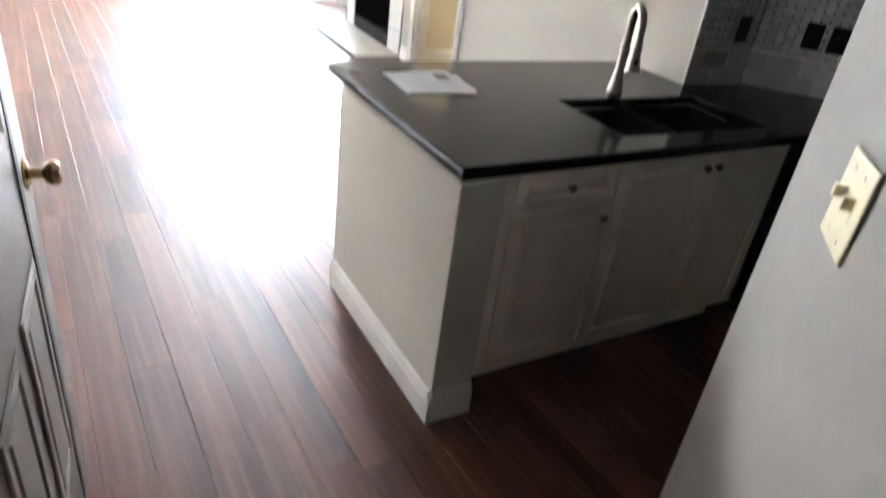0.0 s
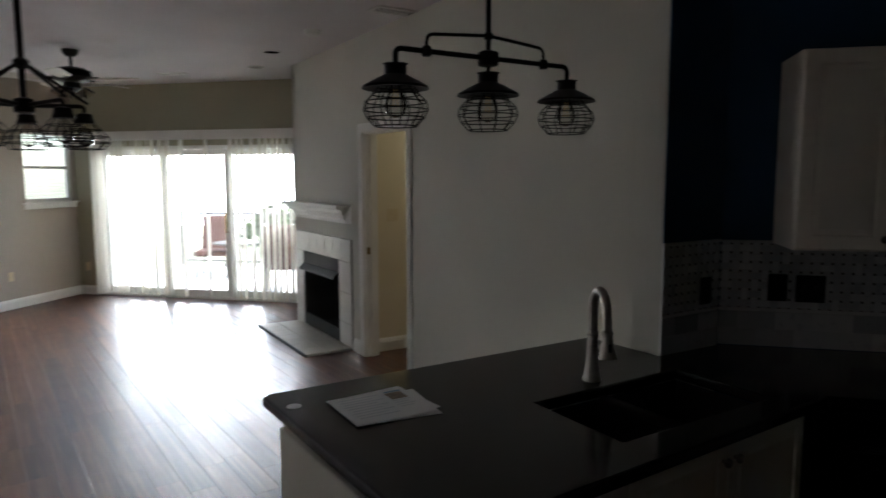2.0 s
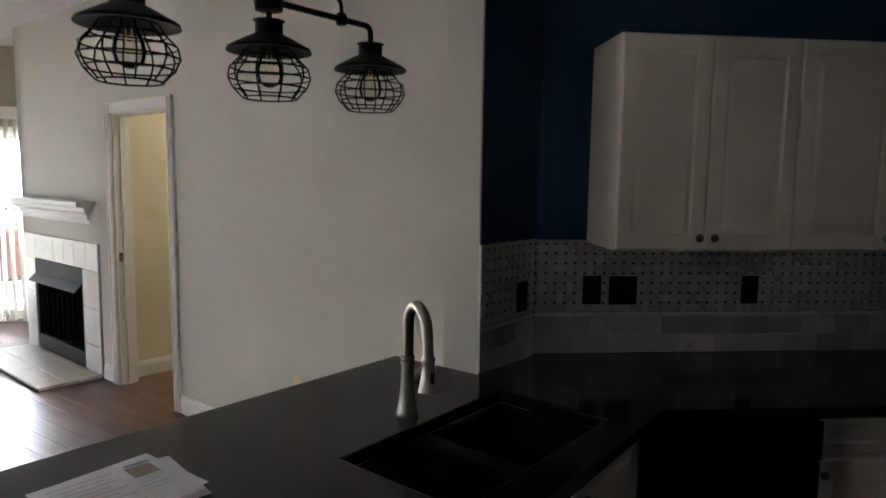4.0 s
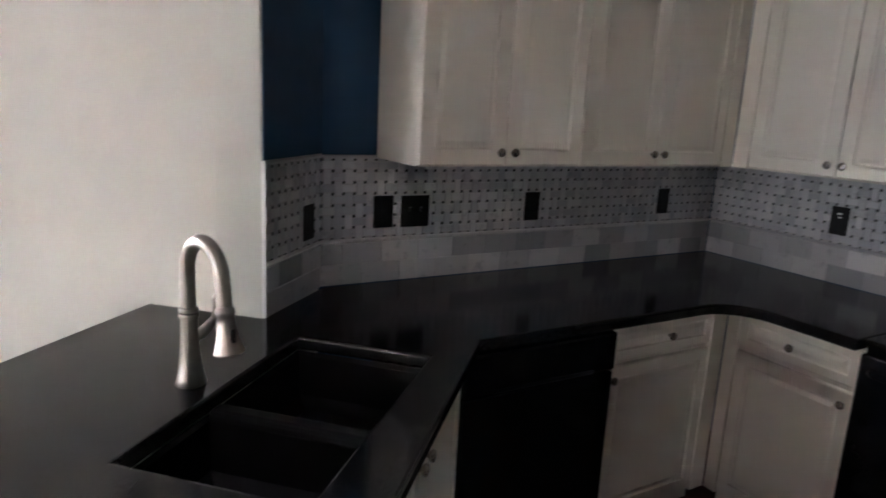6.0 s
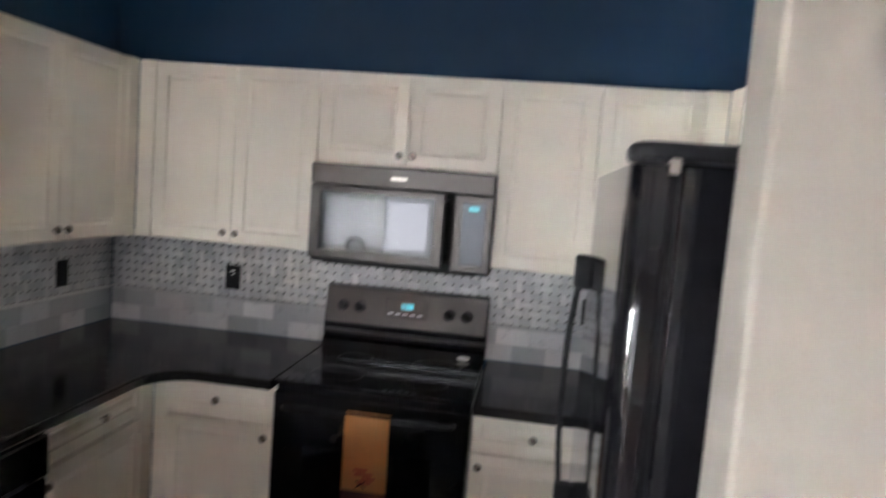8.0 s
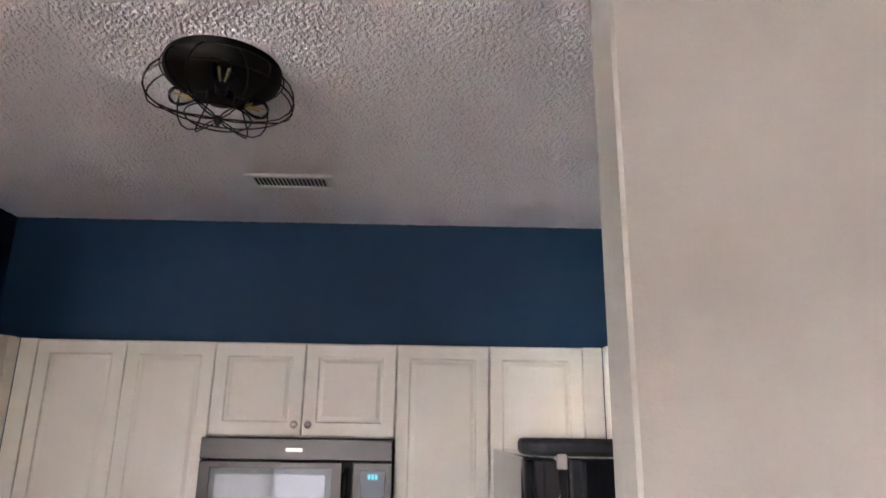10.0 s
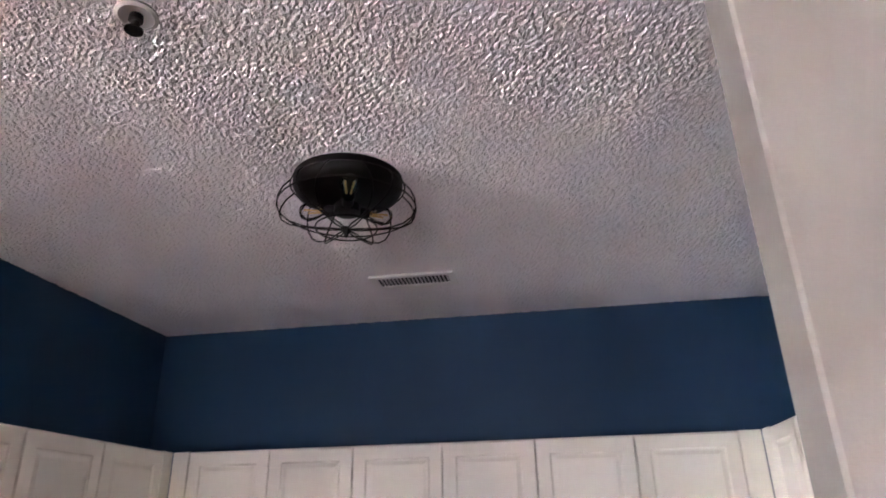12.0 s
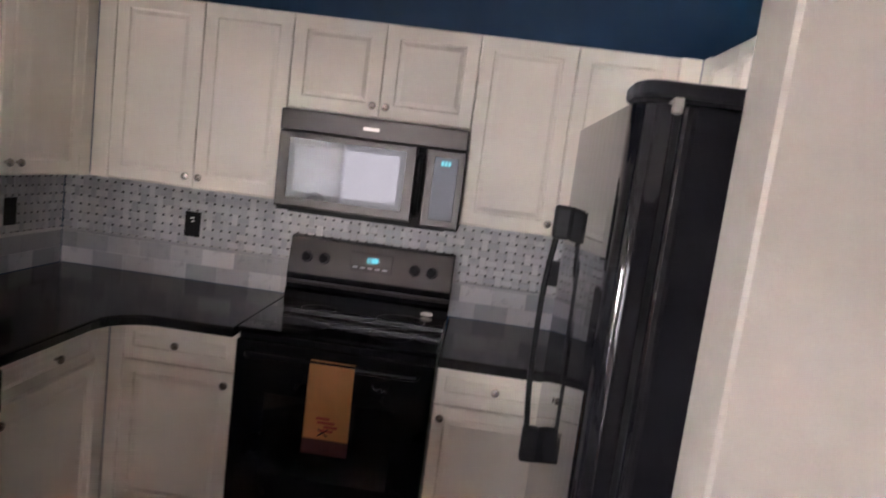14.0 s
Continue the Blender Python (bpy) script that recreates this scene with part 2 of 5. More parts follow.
RAILMETAL = paint("grey_rail_metal", (0.14, 0.135, 0.13), 0.5, var=0.1, scale=10)

# ---- mesh helpers ----


def boxes(*spans, bevel=0.0, segs=1):
    """One bmesh of boxes, each given by two corners."""
    bm = bmesh.new()
    for lo, hi in spans:
        vs = [bm.verts.new((x, y, z)) for x in (lo[0], hi[0]) for y in (lo[1], hi[1]) for z in (lo[2], hi[2])]
        for f in ((0, 1, 3, 2), (4, 6, 7, 5), (0, 4, 5, 1), (2, 3, 7, 6), (0, 2, 6, 4), (1, 5, 7, 3)):
            bm.faces.new([vs[i] for i in f])
    bmesh.ops.recalc_face_normals(bm, faces=bm.faces)
    if bevel:
        bmesh.ops.bevel(bm, geom=list(bm.edges), offset=bevel, segments=segs, affect="EDGES", profile=0.5)
    return bm


def prism(outline, z0, z1, bevel=0.0, segs=2):
    bm = bmesh.new()
    low = [bm.verts.new((x, y, z0)) for x, y in outline]
    top = [bm.verts.new((x, y, z1)) for x, y in outline]
    n = len(outline)
    bm.faces.new(top)
    bm.faces.new(list(reversed(low)))
    for i in range(n):
        bm.faces.new((low[i], low[(i + 1) % n], top[(i + 1) % n], top[i]))
    bmesh.ops.recalc_face_normals(bm, faces=bm.faces)
    if bevel:
        bmesh.ops.bevel(bm, geom=list(bm.edges), offset=bevel, segments=segs, affect="EDGES", profile=0.5)
    return bm


def lathe(profile, segs=24, centre=(0, 0, 0), bm=None, axis="z"):
    """A turned body from (radius, height) pairs."""
    bm = bm or bmesh.new()
    rings = []
    for r, h in profile:
        ring = []
        for k in range(segs):
            a = 2 * math.pi * k / segs
            p = (r * math.cos(a), r * math.sin(a), h)
            if axis == "y":
                p = (p[0], -p[2], p[1])
            ring.append(bm.verts.new((p[0] + centre[0], p[1] + centre[1], p[2] + centre[2])))
        rings.append(ring)
    for a, b in zip(rings, rings[1:]):
        for k in range(segs):
            bm.faces.new((a[k], a[(k + 1) % segs], b[(k + 1) % segs], b[k]))
    bm.faces.new(list(reversed(rings[0])))
    bm.faces.new(rings[-1])
    bmesh.ops.recalc_face_normals(bm, faces=bm.faces)
    return bm


def tube(points, r, segs=8, closed=False, bm=None):
    """A round rod that follows points; r may be one radius or one for each point."""
    bm = bm or bmesh.new()
    pts = [Vector(p) for p in points]
    n = len(pts)
    rings, up = [], None
    for i, p in enumerate(pts):
        a, c = pts[(i - 1) % n] if closed or i else p, pts[(i + 1) % n] if closed or i < n - 1 else p
        d = (c - a).normalized()
        if up is None:
            up = d.orthogonal().normalized()
        up = (up - d * up.dot(d)).normalized()
        side = d.cross(up)
        rad = r[i] if isinstance(r, (list, tuple)) else r
        rings.append([bm.verts.new(p + (up * math.cos(t) + side * math.sin(t)) * rad) for t in (2 * math.pi * k / segs for k in range(segs))])
    for i in range(n if closed else n - 1):
        a, b = rings[i], rings[(i + 1) % n]
        for k in range(segs):
            bm.faces.new((a[k], a[(k + 1) % segs], b[(k + 1) % segs], b[k]))
    if not closed:
        bm.faces.new(list(reversed(rings[0])))
        bm.faces.new(rings[-1])
    bmesh.ops.recalc_face_normals(bm, faces=bm.faces)
    return bm


def bend(points, radius=0.03, steps=5):
    """Points of a polyline with rounded corners."""
    pts = [Vector(p) for p in points]
    out = [pts[0]]
    for a, b, c in zip(pts, pts[1:], pts[2:]):
        u, v = (a - b), (c - b)
        k = min(radius, u.length * 0.49, v.length * 0.49)
        p, q = b + u.normalized() * k, b + v.normalized() * k
        out += [p.lerp(b, t).lerp(b.lerp(q, t), t) for t in (i / steps for i in range(steps + 1))]
    return out + [pts[-1]]


def part(name, bm, material, parent=None, label="", smooth=False):
    me = bpy.data.meshes.new(name)
    bm.to_mesh(me)
    bm.free()
    me.materials.append(material)
    if smooth:
        me.polygons.foreach_set("use_smooth", [True] * len(me.polygons))
        me.set_sharp_from_angle(angle=radians(38))
    ob = new(name, me)
    if parent is not None:
        ob.parent = parent
    return tagged(ob, label)


def root(name, m, label, category, group=""):
    ob = new(name)
    ob.empty_display_size = 0.1
    ob.matrix_world = m
    return tagged(ob, label, category, group)


def setting(name, bm, material, label, category="wall", m=None, smooth=False):
    ob = part(name, bm, material, None, smooth=smooth)
    if m is not None:
        ob.matrix_world = m
    return tagged(ob, label, category, "", "structure")


R2 = math.sqrt(2)
DIAG = pose(0, 0, 0, 0, 0, 45)


def ab(a, b):
    """Plan coordinates along and across the diagonal peninsula, as x and y."""
    return ((a - b) / R2, (a + b) / R2)


def frames_door(w, h, t=0.02, inset=0.052, deep=0.006):
    """A routed door front, seen from -y: its back in y = 0, its lower left corner at the origin."""
    bm = bmesh.new()
    inset = min(inset, w * 0.24, h * 0.26)
    rings = [(0, 0), (0, -t + 0.004), (0.004, -t), (inset, -t), (inset + 0.005, -t + deep), (inset + 0.012, -t + deep), (inset + 0.026, -t + 0.001), (inset + 0.030, -t + 0.001)]
    made = []
    for k, y in rings:
        made.append([bm.verts.new(p) for p in ((k, y, k), (w - k, y, k), (w - k, y, h - k), (k, y, h - k))])
    for a, b in zip(made, made[1:]):
        for i in range(4):
            bm.faces.new((a[i], a[(i + 1) % 4], b[(i + 1) % 4], b[i]))
    bm.faces.new(made[-1])
    bm.faces.new(list(reversed(made[0])))
    bmesh.ops.recalc_face_normals(bm, faces=bm.faces)
    return bm


def knob_mesh(x, y, z):
    return lathe([(0.006, 0), (0.006, 0.010), (0.013, 0.014), (0.0155, 0.019), (0.013, 0.025), (0.005, 0.027)], 14, (x, y, z), axis="y")

# ---- structure ----
HK, HL = 2.765, 2.90          # ceiling heights of kitchen and living room
PW = -1.475                   # plane of the long diagonal wall
XW, YN, YS = -9.75, 4.80, -5.2
DOOR0, DOOR1, CHIM = 4.25, 5.08, 6.95

setting("subfloor", boxes(((XW - 0.2, YS - 0.2, -0.12), (0.2, YN + 0.1, -0.022))), BLACKMAT, "dark subfloor beneath the planks", "floor")
setting("wall_north", boxes(((-2.086, 0, 0), (0.12, 0.12, HK))), BLUE, "navy blue painted kitchen wall above marble backsplash")
setting("wall_east", boxes(((0, -3.2, 0), (0.12, 0, HK))), BLUE, "navy blue painted kitchen wall behind the range")
setting("wall_south", boxes(((-2.10, -3.2, 0), (0, -3.08, HK))), BLUE, "navy blue painted wall behind the refrigerator")
setting("wall_wing", boxes(((-2.214, YS, 0), (-2.094, -2.303, HL)), bevel=0.006), WALL_SHADED, "greige wing wall beside the refrigerator, paint darkened as if shaded")
setting("wall_entry", boxes(((XW, -3.45, 0), (-3.155, -3.33, HL))), WALL, "greige painted wall beside the entrance")
setting("wall_back", boxes(((XW, YS - 0.12, 0), (-2.10, YS, HL))), WALL, "greige painted wall closing the entrance hall")
setting("wall_stub", boxes(((-1.83, 1.452, 0), (PW, 1.612, HL)), bevel=0.004), PALE, "pale painted stub wall at the end of the peninsula", m=DIAG)
blue_side = setting("wall_stub_blue", boxes(((-1.826, 1.447, 1.385), (PW + 0.04, 1.4515, HK))), BLUE, "navy blue painted side of the stub wall", m=DIAG)
setting("wall_diagonal", boxes(((PW, 1.452, 0), (PW + 0.12, DOOR0, HL)), ((PW, DOOR0, 2.06), (PW + 0.12, DOOR1, HL)), ((PW, DOOR1, 0), (PW + 0.12, 5.66, HL)),
                               ((PW, 5.66, 0.86), (PW + 0.12, 6.66, HL)), ((PW, 6.66, 0), (PW + 0.12, CHIM, HL))), PALE, "pale grey-green painted wall with doorway and fireplace", m=DIAG)
setting("wall_chimney_return", boxes(((PW, CHIM - 0.12, 0), (-0.1, CHIM, HL))), PALE, "pale painted return of the chimney breast", m=DIAG)
# hall behind the doorway
setting("wall_hall_left", boxes(((PW + 0.12, 5.18, 0), (0.6, 5.26, HL))), YELLOW, "cream painted wall of the small hall", m=DIAG)
setting("wall_hall_back", boxes(((0.5, 3.7, 0), (0.6, 5.18, HL))), YELLOW, "cream painted end wall of the small hall", m=DIAG)
setting("wall_hall_right", boxes(((PW + 0.12, 3.62, 0), (0.6, 3.70, HL))), YELLOW, "cream painted wall of the small hall", m=DIAG)
# far wall with the sliding door, west wall with the window
SL0, SL1, SLH = -9.42, -6.35, 2.08
setting("wall_far", boxes(((XW, YN, 0), (SL0, YN + 0.14, HL)), ((SL0, YN, SLH), (SL1, YN + 0.14, HL)), ((SL1, YN, 0), (-4.8, YN + 0.14, HL))), FARWALL, "sage painted wall round the sliding glass door")
DY0, DY1, DZ0, DZ1 = -1.75, 1.95, 0.06, 2.20
DYM = 0.70
WY0, WY1, WZ0, WZ1 = 3.95, 4.775, 1.33, 2.26
setting("wall_west", boxes(((XW - 0.14, YS, 0), (XW, DY0, HL)), ((XW - 0.14, DY0, 0), (XW, DY1, DZ0)), ((XW - 0.14, DY0, DZ1), (XW, DY1, HL)), ((XW - 0.14, DY1, 0), (XW, WY0, HL)), ((XW - 0.14, WY0, 0), (XW, WY1, WZ0)), ((XW - 0.14, WY0, WZ1), (XW, WY1, HL)), ((XW - 0.14, WY1, 0), (XW, YN + 0.14, HL))), WALL,
        "greige painted living room wall with small window")
# ceilings: the kitchen's lies lower and ends over the half wall
kitchen_plan = [(0.1, -3.2), (0.1, 0.1), (-2.03, 0.1), ab(-1.43, 1.635), ab(-5.6, 1.635), (ab(-5.6, 1.635)[0], -3.34), (-2.17, -3.34), (-2.17, -3.2)]
kceil = setting("ceiling", prism(kitchen_plan, HK, HL + 0.02), CEIL, "white textured kitchen ceiling", "ceiling")
# hand-textured plaster relief over the kitchen
gx, gy = np.arange(-2.95, -0.001, 0.0042), np.arange(-3.19, -0.001, 0.0042)
relief = []
for y in gy:
    for x in gx:
        h = noise.noise((x * 112, y * 112, 0.3)) + 0.35 * noise.noise((x * 50, y * 50, 4.1))
        h = min(1.0, max(0.0, (h + 0.12) / 0.42))
        relief.append((x, y, HK - 0.0006 - 0.0034 * h * h * (3 - 2 * h)))
nxr, nyr = len(gx), len(gy)
rf = [(j * nxr + i, (j + 1) * nxr + i, (j + 1) * nxr + i + 1, j * nxr + i + 1) for j in range(nyr - 1) for i in range(nxr - 1)]
rme = bpy.data.meshes.new("plaster_relief")
rme.from_pydata(relief, [], rf)
rme.materials.append(PLASTER)
rob = new("plaster_relief", rme)
rob.parent = kceil
setting("ceiling", boxes(((XW - 0.1, YS - 0.1, HL), (1.8, YN + 0.14, HL + 0.15))), CEIL, "white textured living room ceiling", "ceiling")


def skirting(a, b, m=None, h=0.125, side=1):
    """A moulded baseboard along the straight line from a to b, proud to its left (side=1) or right."""
    a, b = Vector((*a, 0)), Vector((*b, 0))
    d = (b - a).normalized()
    n = Vector((-d.y, d.x, 0)) * side
    prof = [(0, 0), (0.016, 0), (0.016, h * 0.70), (0.012, h * 0.76), (0.012, h * 0.82), (0.006, h * 0.93), (0.0, h)]
    bm = bmesh.new()
    rings = [[bm.verts.new(p + n * o + Vector((0, 0, z))) for o, z in prof] for p in (a, b)]
    k = len(prof)
    for i in range(k):
        bm.faces.new((rings[0][i], rings[0][(i + 1) % k], rings[1][(i + 1) % k], rings[1][i]))
    bm.faces.new(rings[0])
    bm.faces.new(list(reversed(rings[1])))
    bmesh.ops.recalc_face_normals(bm, faces=bm.faces)
    return setting("baseboard", bm, TRIM, "white moulded wooden baseboard", "baseboard", m)


skirting((XW, -3.33), (XW, YN), side=-1)
skirting((XW + 0.016, YN), (SL0 - 0.06, YN), side=-1)
skirting((PW, 1.64), (PW, DOOR0 - 0.07), DIAG)
skirting((PW, DOOR1 + 0.085), (PW, 5.335), DIAG)
skirting((PW + 0.13, 5.18), (0.5, 5.18), DIAG, side=-1)
skirting((-2.214, YS), (-2.214, -2.303))
skirting((-2.214, -2.303), (-2.094, -2.303))

# doorway casing and jamb
door1 = tagged(new("door_1"), "white moulded casing round the open hall doorway", "doorway", "", "structure")
door1.matrix_world = DIAG
for b0, b1 in ((DOOR0 - 0.062, DOOR0 + 0.004), (DOOR1 - 0.004, DOOR1 + 0.078)):
    part("casing", boxes(((PW - 0.020, b0, 0), (PW - 0.001, b1, 2.125)), ((PW - 0.026, b0 + 0.006, 0), (PW - 0.020, b0 + 0.022, 2.12)), ((PW - 0.026, b1 - 0.022, 0), (PW - 0.020, b1 - 0.006, 2.12)), bevel=0.002), TRIM, door1)
part("casing", boxes(((PW - 0.021, DOOR0 - 0.062, 2.050), (PW - 0.001, DOOR1 + 0.078, 2.13)), bevel=0.003), TRIM, door1)
part("jamb", boxes(((PW, DOOR1 - 0.020, 0), (PW + 0.125, DOOR1 - 0.001, 2.055)), bevel=0.002), TRIM, door1)
part("jamb", boxes(((PW, DOOR0 + 0.001, 0), (PW + 0.125, DOOR0 + 0.020, 2.055)), bevel=0.002), TRIM, door1)
part("jamb", boxes(((PW, DOOR0 + 0.02, 2.038), (PW + 0.125, DOOR1 - 0.02, 2.058)), bevel=0.002), TRIM, door1)
part("stop", boxes(((PW + 0.045, DOOR1 - 0.034, 0), (PW + 0.08, DOOR1 - 0.020, 2.036)), bevel=0.002), TRIM, door1)
part("strike_plate", boxes(((PW + 0.012, DOOR1 - 0.0225, 0.955), (PW + 0.040, DOOR1 - 0.0202, 1.02))), BRASS, door1, "dull brass strike plate")

# open entrance door with knob
edoor = tagged(new("door_2"), "open panelled entrance door with brass knob, paint darkened for shade", "door", "", "structure")
edoor.matrix_world = pose(-3.164, -3.087, 0, 0, 0, 132)
setting("jamb", boxes(((-3.235, -3.329, 0), (-3.18, -3.11, 2.06)), bevel=0.003), TRIM, "white painted jamb of the entrance door", "door jamb")
leaf = boxes(((0.0, 0.0, 0.012), (0.84, 0.036, 2.03)), bevel=0.002)
part("leaf", leaf, DOOR_SHADED, edoor)
for x0, x1 in ((0.11, 0.345), (0.415, 0.655)):
    for z0, z1 in ((0.25, 0.80), (1.06, 1.52), (1.62, 1.90)):
        bm = frames_door(x1 - x0, z1 - z0, 0.006, 0.03, 0.010)
        bmesh.ops.translate(bm, verts=bm.verts, vec=(x0, -0.0005, z0))
        part("panel", bm, DOOR_SHADED, edoor)
part("rose", lathe([(0.032, 0), (0.033, 0.004), (0.026, 0.010), (0.012, 0.012)], 20, (0.777, 0, 0.938), axis="y"), BRASS, edoor, smooth=True)
part("knob", lathe([(0.011, 0.010), (0.011, 0.034), (0.020, 0.040), (0.027, 0.050), (0.027, 0.062), (0.021, 0.070), (0.006, 0.072)], 20, (0.777, 0, 0.938), axis="y"), BRASS, edoor, smooth=True)
part("dark_strip", boxes(((0.682, -0.004, 0.03), (0.712, -0.0005, 2.0))), BRONZE, edoor, "dark strip")
part("hinge", boxes(((-0.012, -0.006, 0.22), (0.006, 0.03, 0.31)), bevel=0.002), BRASS, edoor)
part("latch_plate", boxes(((0.8395, 0.007, 0.925), (0.8415, 0.029, 0.985))), BRASS, edoor)

# ---- sliding door, blinds, window ----
slide = tagged(new("window_1"), "white framed three-panel sliding glass patio door", "sliding door", "", "structure")
fr = 0.055
part("frame", boxes(((SL0, YN + 0.02, 0), (SL0 + 0.05, YN + 0.13, SLH)), ((SL1 - 0.05, YN + 0.02, 0), (SL1, YN + 0.13, SLH)), ((SL0 + 0.05, YN + 0.02, SLH - 0.05), (SL1 - 0.05, YN + 0.13, SLH)), ((SL0 + 0.05, YN + 0.02, -0.02), (SL1 - 0.05, YN + 0.13, 0.03)), bevel=0.003), TRIM, slide)
third = (SL1 - SL0 - 0.1) / 3
for k in range(3):
    x0, x1 = SL0 + 0.05 + k * third - 0.02, SL0 + 0.05 + (k + 1) * third + 0.02
    y0 = YN + (0.040 if k == 1 else 0.085)
    sash = part("sash", boxes(((x0, y0, 0.032), (x0 + 0.075, y0 + 0.04, SLH - 0.052)), ((x1 - 0.075, y0, 0.032), (x1, y0 + 0.04, SLH - 0.052)), ((x0 + 0.075, y0, SLH - 0.13), (x1 - 0.075, y0 + 0.04, SLH - 0.052)), ((x0 + 0.075, y0, 0.032), (x1 - 0.075, y0 + 0.04, 0.12)), bevel=0.003), TRIM, slide)
    pane = part("pane", boxes(((x0 + 0.07, y0 + 0.017, 0.115), (x1 - 0.07, y0 + 0.022, SLH - 0.125))), PANE, sash)
    pane.visible_shadow = False
    if k == 1:
        part("handle", tube(bend([(x1 - 0.04, y0 - 0.002, 0.92), (x1 - 0.04, y0 - 0.045, 0.92), (x1 - 0.04, y0 - 0.045, 1.16), (x1 - 0.04, y0 - 0.002, 1.16)], 0.02), 0.011), BRASS, sash, "dark brass pull handle", True)
part("casing", boxes(((SL0 - 0.06, YN - 0.018, 0), (SL0, YN - 0.001, SLH + 0.02)), bevel=0.003), TRIM, slide)

blinds = root("vertical_blinds", pose(0, 0, 0), "off-white vertical vane blinds drawn half open", "blinds")
part("valance", boxes(((SL0 - 0.10, YN - 0.12, 2.15), (SL1 + 0.3, YN - 0.105, 2.275)), ((SL0 - 0.10, YN - 0.105, 2.255), (SL1 + 0.3, YN - 0.002, 2.275)), bevel=0.002), TRIM, blinds)
part("head_rail", boxes(((SL0 - 0.05, YN - 0.09, 2.17), (SL1 + 0.2, YN - 0.05, 2.22)), bevel=0.003), WHITEPL, blinds)
rv = random.Random(4)


def vane(x, turn, w=0.089):
    bm = bmesh.new()
    z0, z1 = 0.035, 2.165
    cols = []
    for i in range(5):
        s = (i / 4 - 0.5) * w
        bow = 0.006 * (1 - (2 * i / 4 - 1) ** 2)
        c, sn = math.cos(turn), math.sin(turn)
        cols.append([(x + s * c - bow * sn, YN - 0.07 + s * sn + bow * c, z) for z in (z0, z1)])
    front = [[bm.verts.new(p) for p in col] for col in cols]
    for a, b in zip(front, front[1:]):
        bm.faces.new((a[0], b[0], b[1], a[1]))
    bmesh.ops.solidify(bm, geom=list(bm.faces), thickness=0.0012)
    return part("vane", bm, VINYL, blinds)


for i in range(13):
    vane(SL0 + 0.03 + i * 0.078 + rv.uniform(-0.01, 0.01), radians(rv.uniform(88, 122)))
for x in (SL0 + 1.10, SL0 + 1.20, SL0 + 1.42, SL0 + 1.78, SL1 - 0.92, SL1 - 0.84, SL1 - 0.76, SL1 - 0.62, SL1 - 0.50, SL1 - 0.41, SL1 - 0.33, SL1 - 0.24, SL1 - 0.16, SL1 - 0.07, SL1 - 0.02):
    vane(x + rv.uniform(-0.01, 0.01), radians(rv.uniform(84, 96)))
part("wand", tube([(SL0 + 1.08, YN - 0.10, 2.15), (SL0 + 1.09, YN - 0.11, 0.75)], 0.005, 6), WHITEPL, blinds)

win = tagged(new("window_2"), "white framed window with raised slatted blind", "window", "", "structure")
part("window_frame", boxes(((XW - 0.11, WY0, WZ0), (XW - 0.05, WY0 + 0.045, WZ1)), ((XW - 0.11, WY1 - 0.045, WZ0), (XW - 0.05, WY1, WZ1)), ((XW - 0.11, WY0 + 0.045, WZ1 - 0.045), (XW - 0.05, WY1 - 0.045, WZ1)), ((XW - 0.11, WY0 + 0.045, WZ0), (XW - 0.05, WY1 - 0.045, WZ0 + 0.05)),
                          ((XW - 0.10, WY0 + 0.045, 1.77), (XW - 0.06, WY1 - 0.045, 1.81)), bevel=0.003), TRIM, win)
wp = part("pane", boxes(((XW - 0.083, WY0 + 0.04, WZ0 + 0.045), (XW - 0.079, WY1 - 0.04, WZ1 - 0.04))), PANE, win)
wp.visible_shadow = False
part("window_sill", boxes(((XW - 0.05, WY0 - 0.05, WZ0 - 0.022), (XW + 0.045, WY1 + 0.04, WZ0 + 0.004)), ((XW + 0.001, WY0 - 0.03, WZ0 - 0.085), (XW + 0.016, WY1 + 0.02, WZ0 - 0.022)), bevel=0.004), TRIM, win)
wb = root("window_blind", pose(0, 0, 0), "white slatted window blind, tilted open", "blinds")
part("head_rail", boxes(((XW - 0.045, WY0 + 0.01, WZ1 - 0.04), (XW - 0.01, WY1 - 0.01, WZ1 - 0.002)), bevel=0.002), TRIM, wb)
for i in range(20):
    z = WZ0 + 0.03 + i * 0.044
    part("slat", boxes(((XW - 0.046, WY0 + 0.012, z), (XW - 0.004, WY1 - 0.012, z + 0.0022))), VINYL, wb)

din = tagged(new("window_3"), "tall white framed dining window", "window", "", "structure")
part("window_frame", boxes(((XW - 0.11, DY0, DZ0), (XW - 0.05, DY0 + 0.05, DZ1)), ((XW - 0.11, DY1 - 0.05, DZ0), (XW - 0.05, DY1, DZ1)), ((XW - 0.11, DY0 + 0.05, DZ1 - 0.05), (XW - 0.05, DY1 - 0.05, DZ1)), ((XW - 0.11, DY0 + 0.05, DZ0), (XW - 0.05, DY1 - 0.05, DZ0 + 0.06)),
                          ((XW - 0.10, DYM - 0.03, DZ0 + 0.06), (XW - 0.06, DYM + 0.03, DZ1 - 0.05)), bevel=0.003), TRIM, din)
dp = part("pane", boxes(((XW - 0.083, DY0 + 0.04, DZ0 + 0.05), (XW - 0.079, DY1 - 0.04, DZ1 - 0.04))), PANE, din)
dp.visible_shadow = False
part("window_sill", boxes(((XW - 0.05, DY0 - 0.05, DZ0 - 0.022), (XW + 0.045, DY1 + 0.05, DZ0 + 0.004)), bevel=0.004), TRIM, din)

